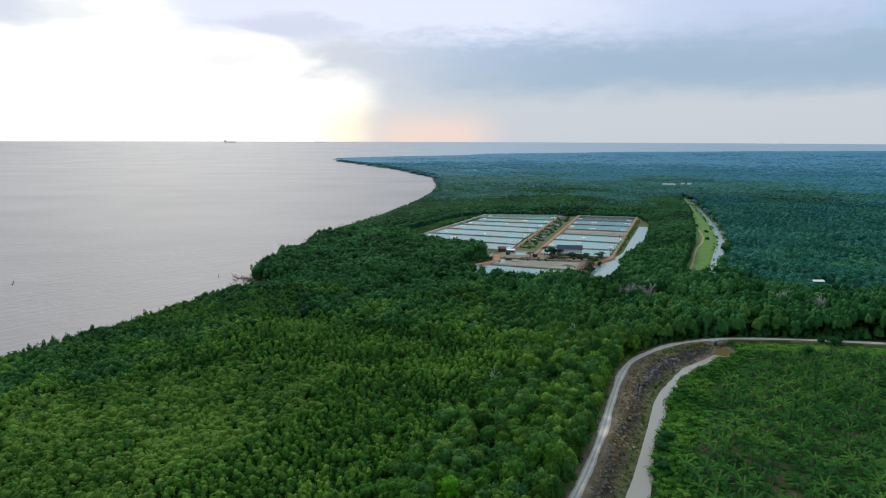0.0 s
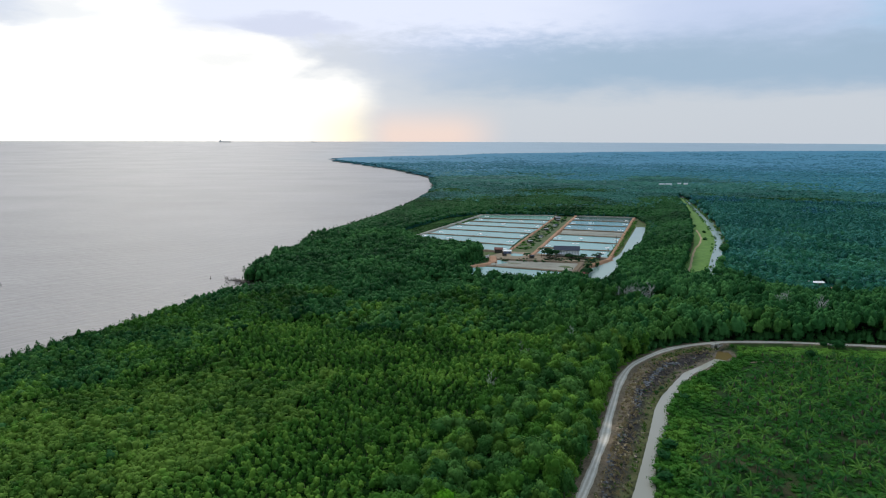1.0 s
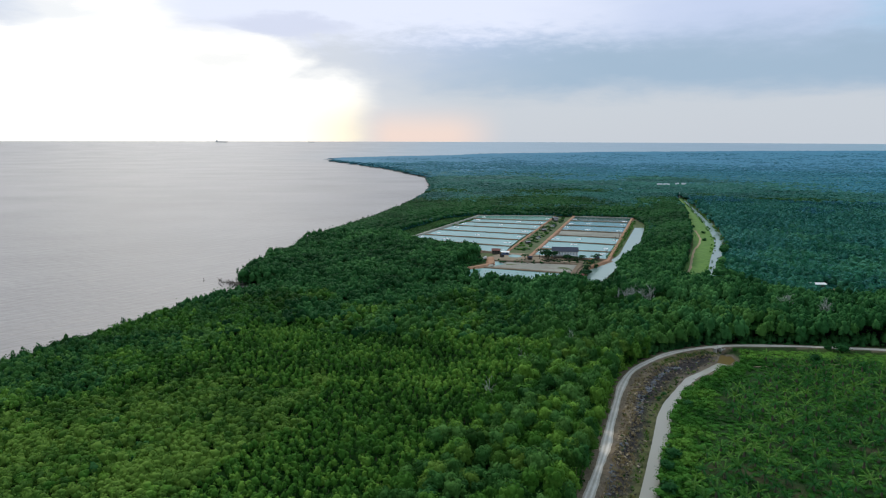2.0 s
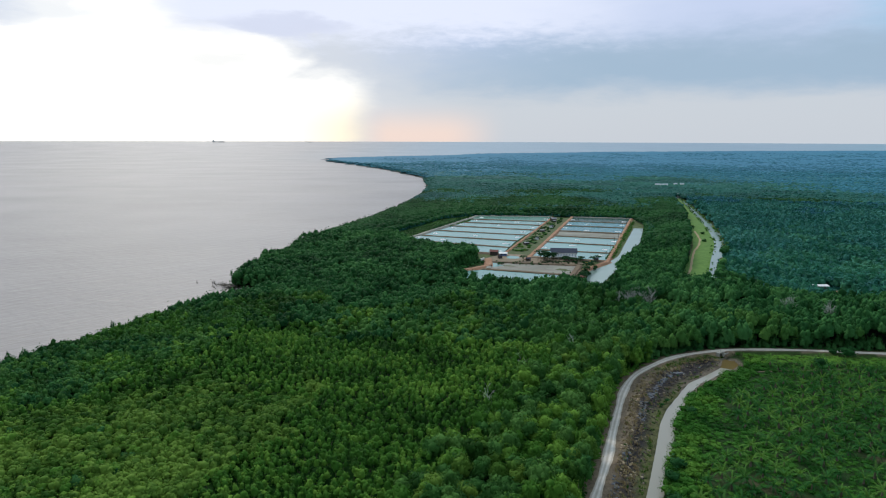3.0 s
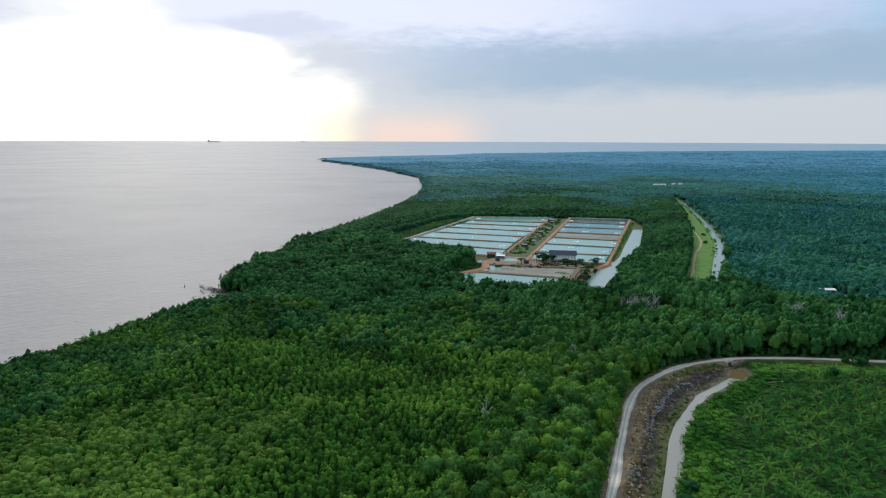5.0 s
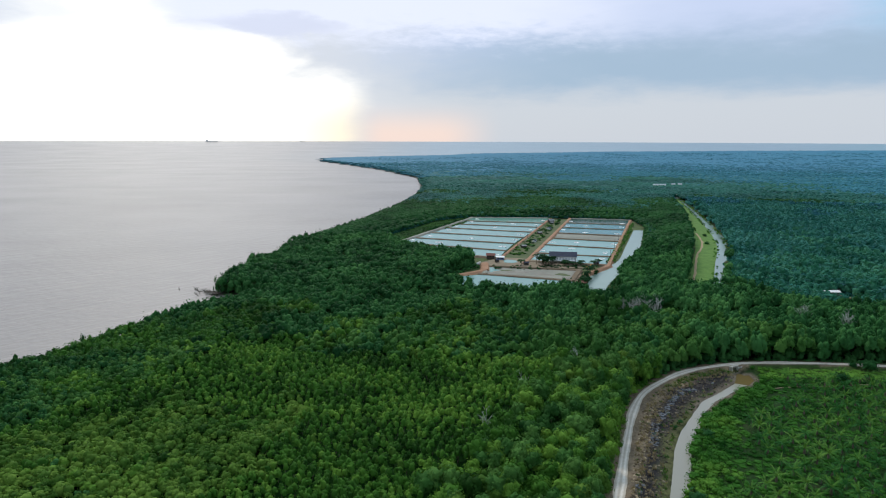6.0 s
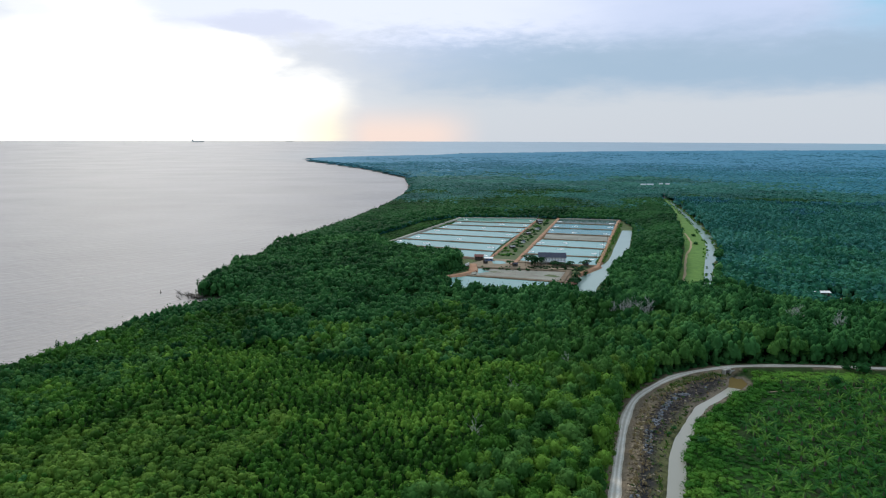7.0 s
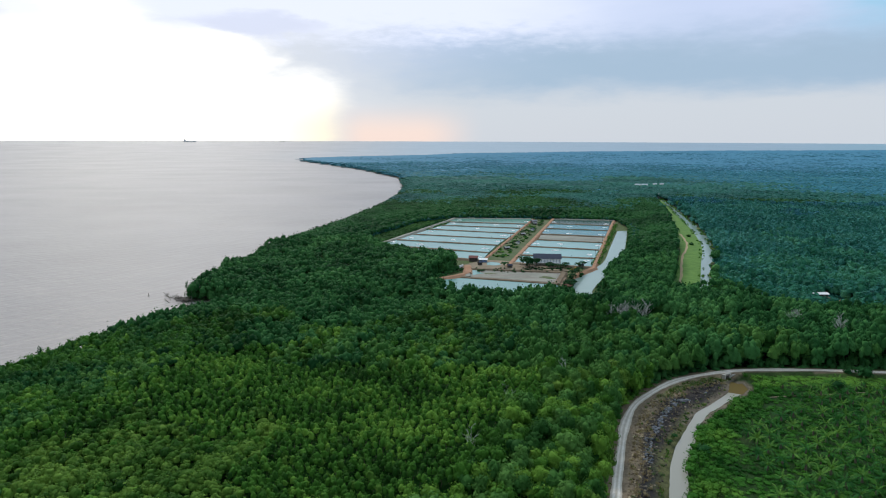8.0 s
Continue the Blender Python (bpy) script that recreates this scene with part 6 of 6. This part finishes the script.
def build_snags():
    """Bare grey trees that stand out of the canopy."""
    rng = random.Random(71)
    models = []
    for k in range(4):
        bm = bmesh.new()
        random.seed(80 + k)
        tip = Vector((random.uniform(-0.5, 0.5), random.uniform(-0.5, 0.5), 9.0))
        tube(bm, (0, 0, -0.3), tip, 0.12, 0.03, 5)
        for i in range(11):
            at, a = tip * random.uniform(0.5, 0.95), random.uniform(0, 6.28)
            dead_branches(bm, at, Vector((0.6 * math.cos(a), 0.6 * math.sin(a), 0.75)).normalized(), random.uniform(1.0, 2.2), 0.034, 2)
        models.append(from_bm("snag", bm, DEAD_WOOD))
    spots = [(103 + 1.5 * i + rng.uniform(-1, 1), 369 + rng.uniform(-3, 4)) for i in range(13)]
    spots += [(190 + rng.uniform(-4, 6), 358 + rng.uniform(-4, 4)) for _ in range(4)] + [(204 + rng.uniform(-4, 4), 340 + rng.uniform(-3, 3)) for _ in range(4)]
    spots += [(-139, 453), (-136, 451), (-133, 457), (-137, 460), (-172, 274), (-168, 279), (18, 231), (34, 262), (60, 290)]
    for k, (x, y) in enumerate(spots):
        ob = new("dead_tree", models[k % 4])
        ob.matrix_basis = pose(x, y, 0, 0, 0, rng.uniform(0, 360)) @ Matrix.Scale(rng.uniform(1.4, 1.75) * (0.5 if x < -100 else 1.0), 4)
        tagged(ob, "bare grey dead tree standing in the forest", "dead tree", "dead trees")


def build_shore_trees():
    """Thin-crowned trees that stand out over the water's edge."""
    rng = np.random.default_rng(171)
    crowns = [triangles("crown", *crown(500 + i, 7, 90, 2.2, 0.24, 0.8, (0.2, 0.36), 0.25), LEAF_MID, 0.4 + 0.1 * i, True) for i in range(3)]
    trunk = from_bm("trunk", bole(9.0, 0.15, 21), BARK)
    for x, y, h, w in ((-176, 270, 14.0, 1.7), (-173, 273, 14.8, 2.0), (-170, 278, 13.6, 1.8), (-180, 267, 13.0, 1.6), (-197, 257, 13.2, 1.6), (-192, 259, 13.8, 1.7), (-155, 322, 13.5, 1.7), (-140, 455, 10.8, 1.3), (-136, 457, 9.5, 1.6), (-132, 459, 10.0, 1.8), (-138, 451, 6.5, 1.7)):
        t = thing("shore_tree", (x, y, -0.5), rng.uniform(0, 360), "slender thin-crowned mangrove at the water's edge", "tree", "shore trees")
        c = new("crown", crowns[int(rng.integers(0, 3))])
        c.parent, c.matrix_basis = t, Matrix.Translation((0, 0, h * 0.42)) @ Matrix.Diagonal((w, w, h * 0.58 / 2.2, 1))
        b = new("trunk", trunk)
        b.parent, b.matrix_basis = t, Matrix.Diagonal((1, 1, h * 0.85 / 9, 1))


def build_bank():
    """Broken soil, slate and dry reeds on the slope between road and creek."""
    rng = np.random.default_rng(91)
    stone = []
    for k in range(4):
        v = ICO_V * rng.uniform(0.55, 1.15, (len(ICO_V), 1)) * (1, 0.8, 0.55)
        stone.append((v, ICO_F))
    n = 42000
    x, y = rng.uniform(18, 140, n), rng.uniform(120, 312, n)
    road, edge = off_line(x, y, ROAD_LINE), np.minimum(off_line(x, y, CREEK_LEFT), 99)
    ok = inside(x, y, BANK_POLY) & (road > 3.2) & (edge > 1.2)
    x, y, road, edge = x[ok], y[ok], road[ok], edge[ok]
    z = ground_height(x, y)[0]
    slate = (np.abs(edge - 8 + 4 * (soft_noise(x, y, 14, 11) - 0.5)) < 1.3) & (soft_noise(x, y, 8, 92) > 0.42)
    size = rng.uniform(0.15, 0.62, len(x)) * (0.7 + 0.6 * soft_noise(x, y, 6, 93))
    m = ~slate & (rng.random(len(x)) < 0.85 * (0.2 + 0.8 * step(edge, 2.0, 5.0)))
    zone = np.clip(step(road + 5 * (soft_noise(x, y, 5, 99) - 0.5), 9.5, 4.5) + rng.normal(0, 0.12, len(x)), 0, 1)
    scatter("rubble", stone, x[m], y[m], z[m], size[m], size[m], zone[m], RUBBLE, "broken clods and stones on a bare bank", "rubble", 94)
    scatter("slate_rubble", stone, x[slate], y[slate], z[slate] + 0.05, size[slate] * 1.25, size[slate] * 0.9, rng.random(slate.sum()), SLATE, "blue-grey slabs and torn sheet on a bare bank", "rubble", 95)
    blades = []
    for k in range(3):
        v = []
        for _ in range(9):
            a, r = rng.uniform(0, 6.28), rng.uniform(0.05, 0.4)
            px, py, h = r * math.cos(a), r * math.sin(a), rng.uniform(0.5, 1.1)
            v += [(px - 0.09, py, 0), (px + 0.09, py + 0.04, 0), (px * 1.8, py * 1.8, h)]
        blades.append((np.array(v), np.arange(27).reshape(-1, 3)))
    pick = rng.random(len(x))
    dry = (road < 9.5) & (pick < 0.42) | (pick < 0.06)
    scatter("dry_reeds", blades, x[dry], y[dry], z[dry], np.full(dry.sum(), 1.0), rng.uniform(0.5, 1.2, dry.sum()), rng.random(dry.sum()), DRY_GRASS, "dry straw-coloured reeds beside the road", "reeds", 96)
    wet = ((edge < 1.4 + 2.0 * soft_noise(x, y, 12, 98)) & (pick < 0.22)) | ((y > 285) & (road < 7) & (pick < 0.5)) | (pick > 0.965)
    scatter("green_reeds", blades, x[wet], y[wet], z[wet], np.full(wet.sum(), 1.3), rng.uniform(0.5, 1.1, wet.sum()), rng.random(wet.sum()), LEAF_SHRUB, "green reeds along the creek", "reeds", 97)


build_trees()
build_far_floor()
build_palms()
build_shrubs()
build_snags()
build_shore_trees()
build_bank()
